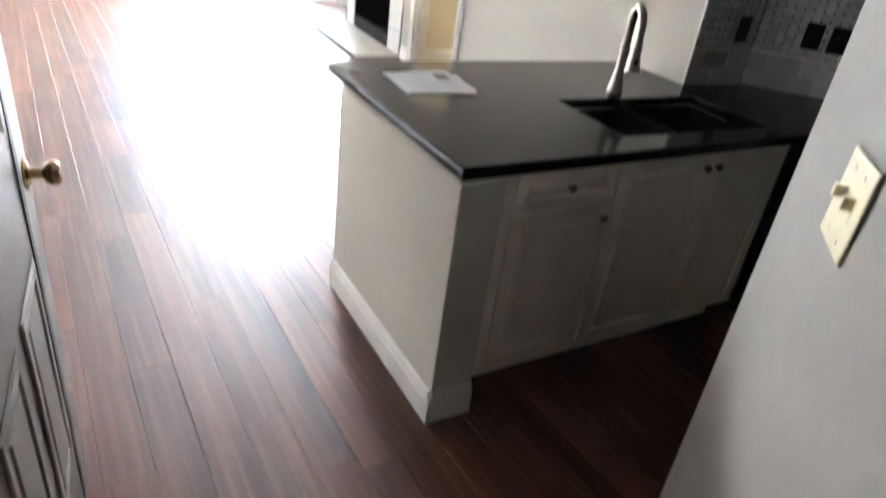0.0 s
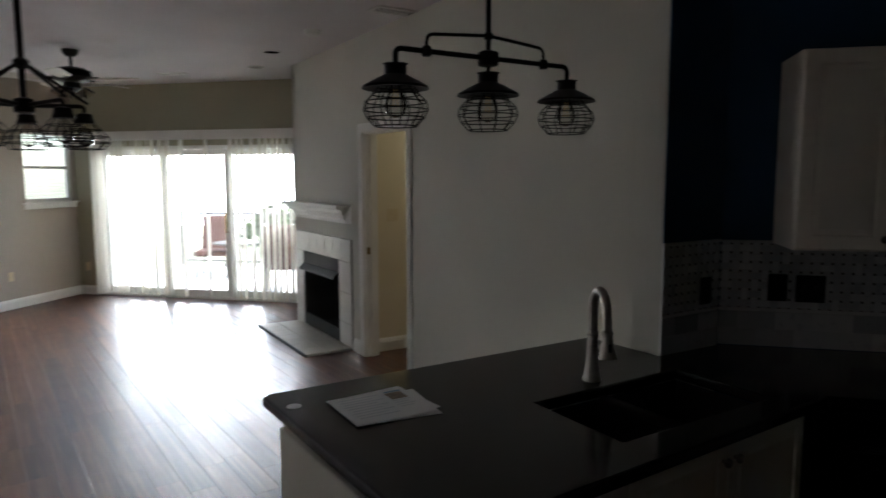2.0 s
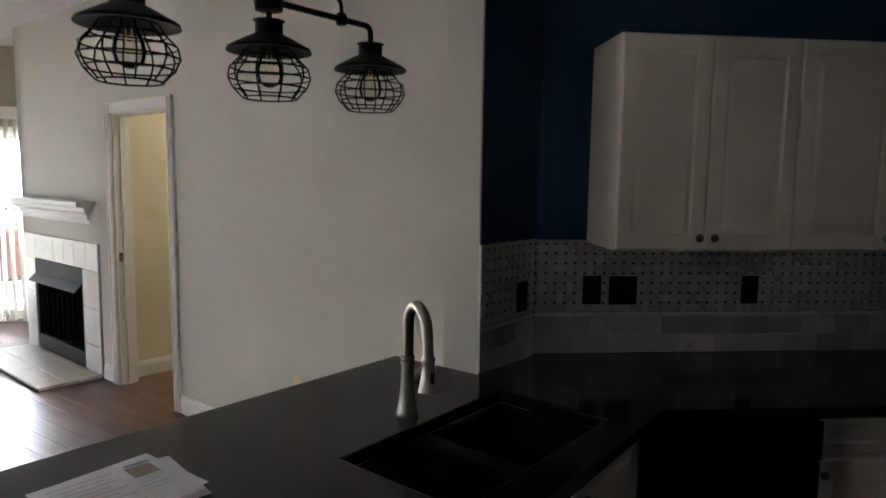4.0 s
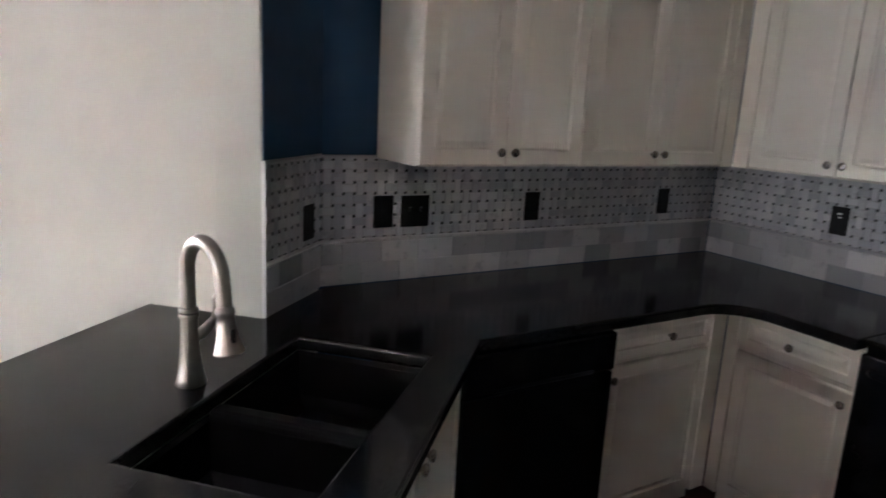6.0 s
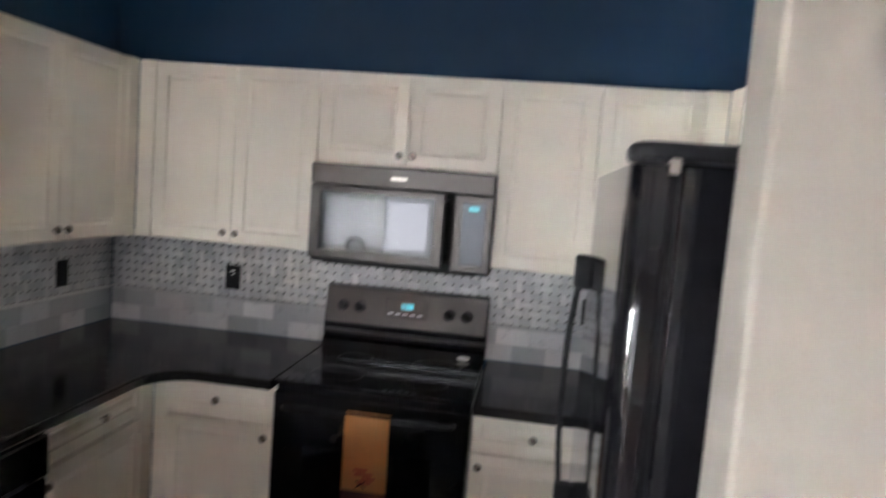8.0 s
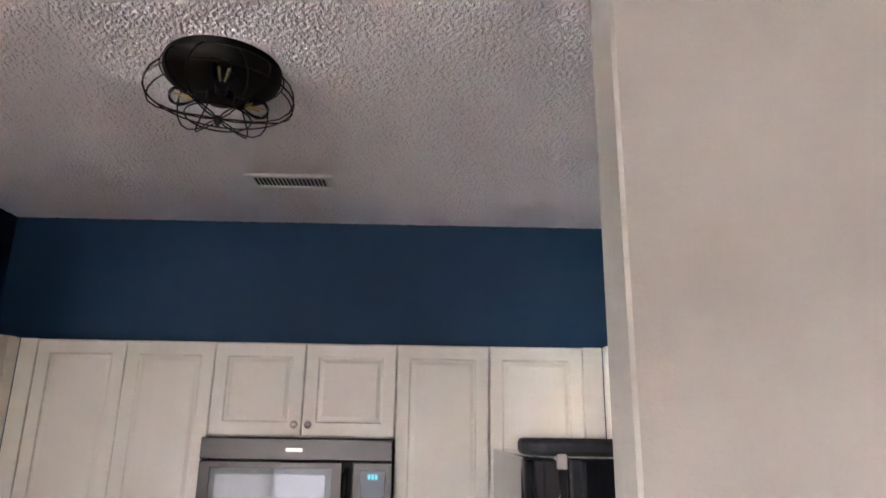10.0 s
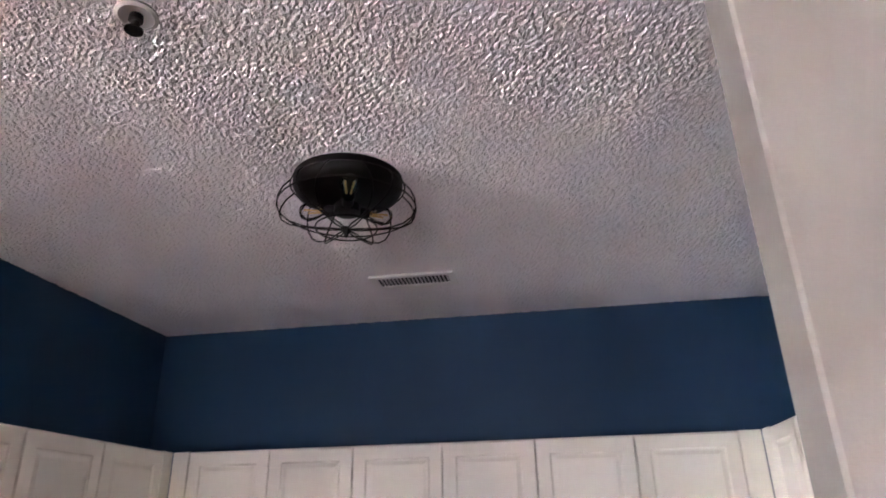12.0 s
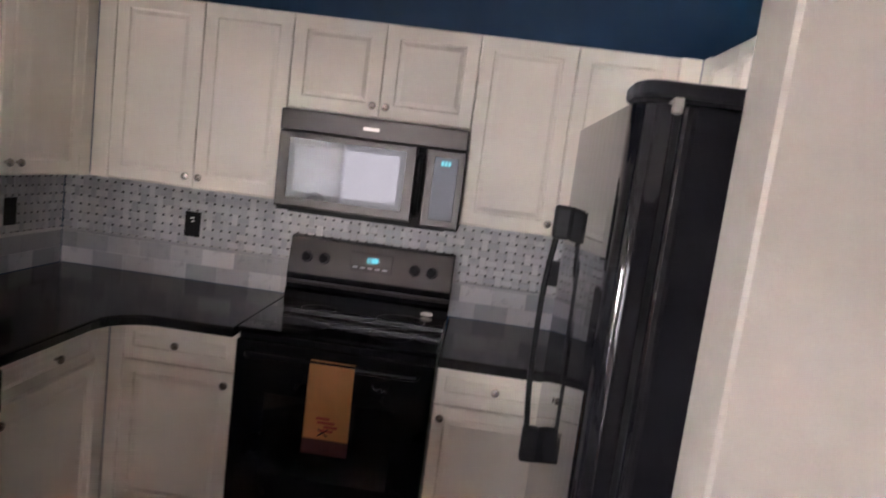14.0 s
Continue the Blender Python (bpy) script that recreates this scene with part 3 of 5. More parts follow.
# unseen shade added to dim half the window in the microwave's reflection
shade = root("unseen_shade", pose(0, 0, 0), "white sheer roller shade, unseen, added to dim half the dining window", "shade")
part("roller", tube([(XW - 0.030, DYM, DZ1 - 0.03), (XW - 0.030, DY1 - 0.01, DZ1 - 0.03)], 0.018, 12), WHITEPL, shade, smooth=True)
part("cloth", boxes(((XW - 0.0315, DYM + 0.005, DZ0 + 0.03), (XW - 0.0305, DY1 - 0.012, DZ1 - 0.045))), SHEER, shade)
part("hem_bar", boxes(((XW - 0.036, DYM + 0.005, DZ0 + 0.008), (XW - 0.026, DY1 - 0.012, DZ0 + 0.03)), bevel=0.003), WHITEPL, shade)

# ---- fireplace ----
fp = root("fireplace", DIAG, "white tiled corner fireplace with black firebox", "fireplace")
F0, F1, O0, O1, OH = 5.36, 6.90, 5.66, 6.66, 0.845
part("firebox", boxes(((PW + 0.02, O0, 0.03), (PW + 0.45, O0 + 0.02, OH)), ((PW + 0.02, O1 - 0.02, 0.03), (PW + 0.45, O1, OH)), ((PW + 0.43, O0 + 0.02, 0.03), (PW + 0.45, O1 - 0.02, OH)), ((PW + 0.02, O0, OH), (PW + 0.45, O1, OH + 0.012)), ((PW + 0.02, O0 + 0.02, 0.02), (PW + 0.45, O1 - 0.02, 0.03))), SOOT, fp)
part("surround_trim", boxes(((PW - 0.018, O0, OH - 0.13), (PW + 0.02, O1, OH - 0.003)), ((PW - 0.012, O0, 0.02), (PW + 0.02, O1, 0.15)), ((PW - 0.012, O0, 0.15), (PW + 0.02, O0 + 0.035, OH - 0.13)), ((PW - 0.012, O1 - 0.035, 0.15), (PW + 0.02, O1, OH - 0.13)), bevel=0.003), SOOT, fp, "black metal face plate")
hood = bmesh.new()
prof = [(PW - 0.015, OH - 0.13), (PW - 0.075, OH - 0.185), (PW - 0.078, OH - 0.20), (PW - 0.012, OH - 0.16)]
hv = [[hood.verts.new((a, b, z)) for a, z in prof] for b in (O0 + 0.01, O1 - 0.01)]
for i in range(4):
    hood.faces.new((hv[0][i], hv[0][(i + 1) % 4], hv[1][(i + 1) % 4], hv[1][i]))
hood.faces.new(hv[0]), hood.faces.new(list(reversed(hv[1])))
bmesh.ops.recalc_face_normals(hood, faces=hood.faces)
part("hood", hood, SOOT, fp, "black sheet metal hood")
for i in range(9):
    part("mesh_screen", tube([(PW + 0.01, O0 + 0.07 + i * 0.107, 0.15), (PW + 0.012, O0 + 0.075 + i * 0.107, OH - 0.17)], 0.004, 5), SOOT, fp)
part("tile_bed", boxes(((PW - 0.010, F0, 0.02), (PW - 0.001, O0 - 0.001, 1.065)), ((PW - 0.010, O1 + 0.001, 0.02), (PW - 0.001, F1, 1.065)), ((PW - 0.010, O0 - 0.001, OH), (PW - 0.001, O1 + 0.001, 1.065))), GROUT, fp)


def fp_tile(b0, b1, z0, z1):
    part("tile", boxes(((PW - 0.019, b0 + 0.003, z0 + 0.003), (PW - 0.010, b1 - 0.003, z1 - 0.003)), bevel=0.002), FPTILE, fp)


for i in range(7):
    w = (F1 - F0) / 7
    fp_tile(F0 + i * w, F0 + (i + 1) * w, OH, 1.065)
for b0, b1 in ((F0, O0), (O1, F1)):
    for z0, z1 in ((0.02, 0.24), (0.24, 0.54), (0.54, OH)):
        fp_tile(b0, b1, z0, z1)
mant = bmesh.new()
mprof = [(0.0, 1.215), (0.030, 1.215), (0.034, 1.245), (0.050, 1.262), (0.052, 1.285), (0.095, 1.315), (0.100, 1.345), (0.130, 1.352), (0.165, 1.358), (0.165, 1.392), (0.0, 1.392)]
M0, M1 = 5.345, 6.95
rings = []
for end, sgn in ((M0, 1), (M1, -1)):
    rings.append([mant.verts.new((PW - 0.001 - o, end + sgn * (0.0 if o > 0.12 else 0.10 if 0 < o < 0.09 else 0.03), z)) for o, z in mprof])
k = len(mprof)
for i in range(k):
    mant.faces.new((rings[0][i], rings[0][(i + 1) % k], rings[1][(i + 1) % k], rings[1][i]))
mant.faces.new(rings[0]), mant.faces.new(list(reversed(rings[1])))
bmesh.ops.recalc_face_normals(mant, faces=mant.faces)
part("mantel", mant, TRIM, fp, "white moulded wooden mantel shelf")
H0, H1, HA = 5.36, 6.84, -1.955
part("hearth_bed", boxes(((HA + 0.004, H0, -0.02), (PW - 0.021, H1, 0.016))), GROUT, fp)
for i in range(7):
    w = (H1 - H0) / 7
    for a0, a1 in ((HA, HA + 0.20), (HA + 0.20, HA + 0.40), (HA + 0.40, PW - 0.021)):
        part("hearth_tile", boxes(((a0 + 0.003, H0 + i * w + 0.003, 0.0), (a1 - 0.003, H0 + (i + 1) * w - 0.003, 0.024)), bevel=0.002), HEARTHTILE, fp, "cream glazed hearth tile")
part("edge_strip", boxes(((HA - 0.014, H0 - 0.012, -0.01), (HA - 0.001, H1 + 0.012, 0.022)), ((HA - 0.001, H1 + 0.001, -0.01), (PW - 0.02, H1 + 0.012, 0.022)), bevel=0.002), BRONZE, fp, "dark edge strip")

# ---- kitchen peninsula, worktops ----
half_plan = [(-3.361, 0.720), (-3.205, 0.726), (-3.240, 1.515), (-1.832, 1.515), (-1.832, 1.625), (-3.396, 1.625)]
setting("wall_half", prism(half_plan, 0, 0.872, 0.003, 1), PALE, "pale grey-green painted half wall of the peninsula", m=DIAG)
skirting((-3.396, 1.625), (-3.361, 0.704), DIAG, side=-1)
skirting((-3.377, 0.720), (-3.205, 0.726), DIAG, side=-1)
skirting((-3.386, 1.625), (-1.84, 1.625), DIAG)


def slab_with_hole(outer, hole, z0, z1):
    bm = bmesh.new()
    for loop in (outer, hole):
        if loop:
            vs = [bm.verts.new((x, y, z1)) for x, y in loop]
            for i in range(len(vs)):
                bm.edges.new((vs[i], vs[(i + 1) % len(vs)]))
    bmesh.ops.triangle_fill(bm, edges=list(bm.edges), use_beauty=True, normal=(0, 0, 1))
    top = list(bm.faces)
    ret = bmesh.ops.extrude_face_region(bm, geom=top)
    bmesh.ops.translate(bm, verts=[v for v in ret["geom"] if isinstance(v, bmesh.types.BMVert)], vec=(0, 0, z0 - z1))
    bmesh.ops.recalc_face_normals(bm, faces=bm.faces)
    rim = [e for e in bm.edges if len(e.link_faces) == 2 and abs(e.calc_face_angle(0)) > 1.0 and e.verts[0].co.z == e.verts[1].co.z]
    bmesh.ops.bevel(bm, geom=rim, offset=0.009, segments=3, affect="EDGES", profile=0.5)
    return bm


EC = -0.685
arc = [(-0.685 - 0.16 * (1 - math.sin(t)), -0.685 - 0.16 * (1 - math.cos(t))) for t in (radians(15 * i) for i in range(7))]
outer = [ab(-3.357, 0.732), (-1.809, EC)] + arc + [(-0.685, -1.132), (-0.012, -1.132), (-0.012, -0.012), (-2.045, -0.012), ab(-1.832, 1.449), ab(-1.845, 1.842), ab(-3.370, 1.838), ab(-3.390, 1.818)]
SA0, SA1, SB0, SB1 = -2.64, -1.935, 0.895, 1.277
hole = [ab(SA0, SB0), ab(SA0, SB1), ab(SA1, SB1), ab(SA1, SB0)]
tagged(part("worktop", slab_with_hole(outer, hole, 0.874, 0.914), GRANITE), "polished black granite worktop with rounded edge", "countertop")
tagged(part("worktop", boxes(((-0.685, -2.42, 0.874), (-0.012, -1.896, 0.914)), bevel=0.008, segs=2), GRANITE), "short polished black granite worktop beside the range", "countertop")

sink = root("sink", DIAG, "black composite double bowl undermount sink", "sink")


def bowl(a0, a1, b0, b1, depth):
    bm = bmesh.new()
    spec = [(0, 0.872), (0.006, 0.86), (0.012, 0.914 - depth + 0.03), (0.04, 0.914 - depth)]
    rings = [[bm.verts.new(p) for p in ((a0 + k, b0 + k, z), (a1 - k, b0 + k, z), (a1 - k, b1 - k, z), (a0 + k, b1 - k, z))] for k, z in spec]
    for p, q in zip(rings, rings[1:]):
        for i in range(4):
            bm.faces.new((p[i], p[(i + 1) % 4], q[(i + 1) % 4], q[i]))
    bm.faces.new(rings[-1])
    bmesh.ops.recalc_face_normals(bm, faces=bm.faces)
    bmesh.ops.solidify(bm, geom=list(bm.faces), thickness=-0.006)
    return bm


for a0, a1 in ((SA0 - 0.004, -2.355), (-2.315, SA1 + 0.004)):
    part("bowl", bowl(a0, a1, SB0 - 0.004, SB1 + 0.004, 0.20), SINK, sink)
    part("drain", lathe([(0.045, 0.0), (0.045, 0.004), (0.03, 0.006), (0.01, 0.003)], 18, ((a0 + a1) / 2, (SB0 + SB1) / 2, 0.716)), NICKEL, sink, smooth=True)
part("divider", boxes(((-2.360, SB0 - 0.004, 0.78), (-2.310, SB1 + 0.004, 0.885)), bevel=0.012, segs=2), SINK, sink)

faucet = root("faucet", DIAG @ pose(-2.308, 1.357, 0.914, 0, 0, -27), "brushed nickel pull-down kitchen faucet", "faucet")
part("body", lathe([(0.033, 0), (0.034, 0.004), (0.030, 0.018), (0.0245, 0.05), (0.0205, 0.09), (0.0185, 0.13), (0.0178, 0.158)], 28), NICKEL, faucet, smooth=True)
for z in (0.158, 0.172):
    part("collar", lathe([(0.0170, z), (0.0212, z + 0.002), (0.0218, z + 0.006), (0.0205, z + 0.011), (0.0165, z + 0.013)], 24), NICKEL, faucet, smooth=True)
archp = [(0, 0, 0.180), (0, 0, 0.27)] + [(0, -0.075 + 0.075 * math.cos(t), 0.27 + 0.075 * math.sin(t)) for t in (radians(10 * i) for i in range(1, 17))] + [(0, -0.157, 0.212)]
part("spout", tube(archp, 0.0162, 18), NICKEL, faucet, smooth=True)
hd = tube([(0, -0.1555, 0.222), (0, -0.1565, 0.216), (0, -0.1575, 0.208), (0, -0.1580, 0.203), (0, -0.1610, 0.185), (0, -0.1650, 0.160), (0, -0.1700, 0.135), (0, -0.1715, 0.127), (0, -0.1720, 0.124)], [0.0165, 0.0208, 0.0208, 0.0180, 0.0190, 0.0225, 0.0295, 0.0325, 0.0290], 22)
head = part("spray_head", hd, NICKEL, faucet, smooth=True)
part("button", boxes(((-0.006, -0.1925, 0.150), (0.006, -0.1835, 0.182)), bevel=0.004, segs=2), BLACKMAT, head, "dark spray button")
lever = part("lever", tube([(0.012, 0.0, 0.108), (0.026, -0.004, 0.116), (0.040, -0.009, 0.130), (0.050, -0.013, 0.146), (0.054, -0.015, 0.152)], [0.010, 0.0135, 0.0120, 0.0085, 0.0050], 14), NICKEL, faucet, smooth=True)
part("pin", tube([(0.050, -0.014, 0.146), (0.055, -0.018, 0.180), (0.055, -0.019, 0.200), (0.055, -0.0195, 0.206)], [0.0062, 0.0048, 0.0068, 0.0040], 12), NICKEL, lever, smooth=True)
cap = root("worktop_hole", DIAG @ pose(-3.333, 1.667, 0.914), "small round hole in the worktop, its shade a black disc", "cap")
part("ring", lathe([(0.0215, 0.0003), (0.0255, 0.0003), (0.0250, 0.0012), (0.0220, 0.0012)], 24), BRONZE, cap, "thin dark metal ring")
# black disc for the shade down the open hole
part("disc", lathe([(0.0212, 0.0002), (0.0212, 0.0006), (0.012, 0.0007), (0.004, 0.0007)], 24), VOID, cap)

papers = root("leaflet", pose(0, 0, 0), "printed white leaflet with small photo", "paper")
pm = DIAG @ pose(-3.092, 1.513, 0.915, 0, 0, -1)
papers.matrix_world = pm
for i, (dx, dy, rz) in enumerate(((0.016, -0.010, -7), (0.010, 0.012, 5), (0, 0, 0))):
    sh = part("sheet", boxes(((-0.140, -0.130, 0), (0.140, 0.130, 0.0012)), bevel=0.0003), PAPER, papers)
    sh.matrix_local = pose(dx, dy, i * 0.0016, 0, 0, rz)
part("photo", boxes(((0.055, 0.030, 0.0046), (0.115, 0.095, 0.0050))), PHOTO, papers)
part("heading", boxes(((0.06, 0.100, 0.0046), (0.12, 0.112, 0.0050))), BLUEINK, papers)
for i in range(9):
    part("text_line", boxes(((-0.115 + 0.004 * (i % 3), 0.095 - i * 0.022, 0.0046), (0.03 - 0.03 * (i % 2), 0.101 - i * 0.022, 0.0049))), INK, papers)
for i in range(4):
    part("text_line", boxes(((0.05, 0.015 - i * 0.02, 0.0046), (0.115 - 0.015 * (i % 2), 0.021 - i * 0.02, 0.0049))), INK, papers)

# ---- cabinets ----


def upper(x, y, rz, w, z0, z1, doors, depth=0.305, label="white raised-panel wall cabinet", filler=None):
    """A wall cabinet. doors: (left, width, side of the knob, or '')."""
    r = root("wall_cabinet", pose(x, y, 0, 0, 0, rz), label, "cabinet", "wall cabinets")
    part("body", boxes(((0.0008, -depth, z0), (w - 0.0008, -0.002, z1)), bevel=0.002), CAB, r)
    for x0, dw, side in doors:
        bm = frames_door(dw - 0.004, z1 - z0 - 0.012)
        bmesh.ops.translate(bm, verts=bm.verts, vec=(x0 + 0.002, -depth - 0.001, z0 + 0.006))
        d = part("door", bm, CAB, r)
        if side:
            kx = x0 + (dw - 0.028 if side == "r" else 0.028)
            part("knob", knob_mesh(kx, -depth - 0.02, z0 + 0.050), KNOBMETAL, d, "brushed nickel knob", True)
    if filler:
        part("filler", boxes(((filler[0], -depth - 0.02, z0), (filler[1], -depth - 0.0005, z1)), bevel=0.002), CAB, r)
    return r


def base(x, y, rz, w, fronts, depth=0.61, label="white raised-panel base cabinet", fillers=(), top=0.872):
    """A base cabinet. fronts: (left, width, bottom, top, knob x, knob z or None)."""
    r = root("base_cabinet", pose(x, y, 0, 0, 0, rz), label, "cabinet", "base cabinets")
    part("body", boxes(((0.0008, -depth, 0.105), (w - 0.0008, -0.002, top)), bevel=0.002), CAB, r)
    if top < 0.87:
        part("face_rail", boxes(((0.0008, -depth, top), (w - 0.0008, -depth + 0.02, 0.872))), CAB, r)
    part("toe_kick", boxes(((0.001, -depth + 0.07, 0), (w - 0.001, -0.01, 0.105))), CAB, r)
    for x0, dw, z0, z1, kx, kz in fronts:
        bm = frames_door(dw - 0.004, z1 - z0, inset=0.045 if z1 - z0 > 0.3 else 0.036)
        bmesh.ops.translate(bm, verts=bm.verts, vec=(x0 + 0.002, -depth - 0.001, z0))
        d = part("drawer_front" if z1 - z0 < 0.3 else "door", bm, CAB, r)
        if kz:
            part("knob", knob_mesh(kx, -depth - 0.02, kz), KNOBMETAL, d, "brushed nickel knob", True)
    for f0, f1 in fillers:
        part("filler", boxes(((f0, -depth - 0.02, 0.105), (f1, -depth - 0.0005, 0.872)), bevel=0.002), CAB, r)
    return r


UZ0, UZ1 = 1.372, 2.134
upper(-1.843, 0, 0, 0.663, UZ0, UZ1, [(0, 0.3315, "r"), (0.3315, 0.3315, "l")])
upper(-1.18, 0, 0, 0.855, UZ0, UZ1, [(0, 0.39, "r"), (0.39, 0.39, "l")], filler=(0.782, 0.855))
upper(0, -0.327, -90, 0.811, UZ0, UZ1, [(0.075, 0.368, "r"), (0.443, 0.368, "l")], filler=(0.0, 0.072))
upper(0, -1.138, -90, 0.755, 1.752, UZ1, [(0, 0.3775, "r"), (0.3775, 0.3775, "l")], label="short white raised-panel cabinet above the microwave")
upper(0, -1.893, -90, 0.385, UZ0, UZ1, [(0, 0.385, "r")])
upper(0, -2.278, -90, 0.475, UZ0, UZ1, [(0, 0.391, "r")], filler=(0.393, 0.475))
upper(-0.327, -3.08, 180, 0.66, UZ0, UZ1, [(0.075, 0.29, "r"), (0.365, 0.29, "l")], filler=(0.0, 0.072))
upper(-0.99, -3.08, 180, 1.10, 1.82, UZ1, [(0, 0.55, "r"), (0.55, 0.55, "l")], label="short white cabinet above the refrigerator")

DB, DT, RB, RT = 0.125, 0.715, 0.735, 0.866
base(-1.248, 0, 0, 0.638, [(0, 0.535, RB, RT, 0.30, 0.797), (0, 0.535, DB, DT, 0.030, 0.67)], fillers=((0.537, 0.617),))
base(0, -0.632, -90, 0.500, [(0.055, 0.445, RB, RT, 0.265, 0.797), (0.055, 0.445, DB, DT, 0.465, 0.67)], fillers=((0.0, 0.053),))
base(0, -1.897, -90, 0.457, [(0, 0.457, RB, RT, 0.225, 0.797), (0, 0.457, DB, DT, 0.032, 0.67)])
# peninsula cabinets face the kitchen on the diagonal
PENROT = 47.2
pen = Vector((*ab(-3.200, 1.405), 0))
run = Vector((math.cos(radians(PENROT)), math.sin(radians(PENROT)), 0))
base(pen.x, pen.y, PENROT, 0.46, [(0.045, 0.41, RB, RT, 0.25, 0.80), (0.045, 0.41, DB, DT, 0.42, 0.67)], fillers=((0.0, 0.043),))
pen = pen + run * 0.46
base(pen.x, pen.y, PENROT, 0.88, [(0, 0.44, DB, 0.866, 0.41, 0.81), (0.44, 0.44, DB, 0.866, 0.47, 0.81)], label="white raised-panel sink base cabinet", top=0.69)

dw = root("dishwasher", pose(-1.850, 0, 0), "black built-in dishwasher with control panel", "dishwasher")
part("tub", boxes(((0.004, -0.58, 0.10), (0.596, -0.02, 0.868)), bevel=0.003), BLACKMAT, dw)
part("toe_panel", boxes(((0.008, -0.57, 0.0), (0.592, -0.54, 0.10))), BLACKMAT, dw)
part("door", boxes(((0.003, -0.672, 0.115), (0.597, -0.582, 0.725)), bevel=0.006, segs=2), BLACKPL, dw)
part("control_panel", boxes(((0.003, -0.680, 0.730), (0.597, -0.582, 0.866)), bevel=0.010, segs=2), BLACKPL, dw)
part("handle_recess", boxes(((0.10, -0.684, 0.735), (0.50, -0.679, 0.748)), bevel=0.002), BLACKMAT, dw)

# ---- range ----
rg = root("range", pose(0, -1.137, 0, 0, 0, -90), "black freestanding electric range with dark steel backguard", "stove")
RW = 0.754
part("body", boxes(((0.002, -0.635, 0.02), (RW - 0.002, -0.02, 0.895)), bevel=0.004), BLACKPL, rg)
part("cooktop", boxes(((0, -0.665, 0.897), (RW, -0.085, 0.918)), bevel=0.006, segs=2), BLACKGLASS, rg, "black ceramic glass cooktop")
for cx, cy, rr in ((0.20, -0.50, 0.105), (0.56, -0.50, 0.085), (0.20, -0.24, 0.075), (0.56, -0.24, 0.105)):
    part("burner_ring", tube([(cx + rr * math.cos(2 * math.pi * i / 40), cy + rr * math.sin(2 * math.pi * i / 40), 0.9176) for i in range(40)], 0.0012, 4, True), STEEL, rg)
bg = bmesh.new()
bprof = [(-0.012, 0.90), (-0.100, 0.90), (-0.100, 0.955), (-0.085, 0.965), (-0.092, 1.030), (-0.055, 1.20), (-0.012, 1.205)]
vv = [[bg.verts.new((x, y, z)) for y, z in bprof] for x in (0.0, RW)]
for i in range(len(bprof)):
    j = (i + 1) % len(bprof)
    bg.faces.new((vv[0][i], vv[0][j], vv[1][j], vv[1][i]))
bg.faces.new(vv[0]), bg.faces.new(list(reversed(vv[1])))
bmesh.ops.recalc_face_normals(bg, faces=bg.faces)
part("backguard", bg, BLACKPL, rg)
part("ridge", boxes(((0.004, -0.108, 0.990), (RW - 0.004, -0.086, 1.006)), bevel=0.005, segs=2), STEEL, rg, "narrow dark steel ridge")
slope = math.degrees(math.atan2(0.037, 0.17))
bgm = pose(0, -0.0925, 1.030, -slope, 0, 0)


def on_guard(name, bm, mat, label="", parent=None, smooth=False):
    for v in bm.verts:
        v.co = bgm @ v.co
    return part(name, bm, mat, parent or rg, label, smooth)


panel = on_guard("control_panel", boxes(((0.004, -0.006, 0.006), (RW - 0.004, -0.0005, 0.170)), bevel=0.002), STEEL, "dark stainless control panel")
for kx in (0.085, 0.165, 0.580, 0.660):
    on_guard("dial", lathe([(0.026, 0), (0.026, 0.004), (0.021, 0.006), (0.019, 0.024), (0.016, 0.027), (0.004, 0.0275)], 22, (kx, -0.006, 0.085), axis="y"), BLACKMAT, "black plastic dial", panel, True)
on_guard("display_window", boxes(((0.285, -0.0085, 0.055), (0.475, -0.0062, 0.135)), bevel=0.001), STEEL, "", panel)
on_guard("display_rim", boxes(((0.283, -0.0072, 0.053), (0.477, -0.0061, 0.055)), ((0.283, -0.0072, 0.135), (0.477, -0.0061, 0.137)), ((0.283, -0.0072, 0.055), (0.285, -0.0061, 0.135)), ((0.475, -0.0072, 0.055), (0.477, -0.0061, 0.135))), BLACKMAT, "thin black outline", panel)
for i, x in enumerate((0.362, 0.380, 0.396)):
    on_guard("digit_bar", boxes(((x, -0.0098, 0.092), (x + (0.006 if i == 0 else 0.012), -0.0088, 0.116))), CYAN, "cyan lit digit", panel)
for i in range(5):
    on_guard("button", boxes(((0.298 + i * 0.034, -0.0098, 0.064), (0.320 + i * 0.034, -0.0088, 0.072))), INK, "", panel)
bd = lathe([(0.024, 0), (0.024, 0.002), (0.02, 0.003), (0.005, 0.003)], 20, (0, 0, 0), axis="y")
for v in bd.verts:
    v.co = Vector((v.co.x * 1.2 + 0.66, v.co.y - 0.1005, v.co.z * 0.42 + 0.930))
part("badge", bd, NICKEL, rg, "silver oval badge")
part("oven_door", boxes(((0.004, -0.672, 0.215), (RW - 0.004, -0.637, 0.872)), bevel=0.008, segs=2), BLACKPL, rg)
part("oven_window", boxes(((0.13, -0.6745, 0.36), (RW - 0.13, -0.672, 0.68)), bevel=0.001), BLACKGLASS, rg)
part("oven_handle", tube(bend([(0.06, -0.672, 0.832), (0.06, -0.715, 0.832), (RW - 0.06, -0.715, 0.832), (RW - 0.06, -0.672, 0.832)], 0.03), 0.014, 10), BLACKPL, rg, smooth=True)
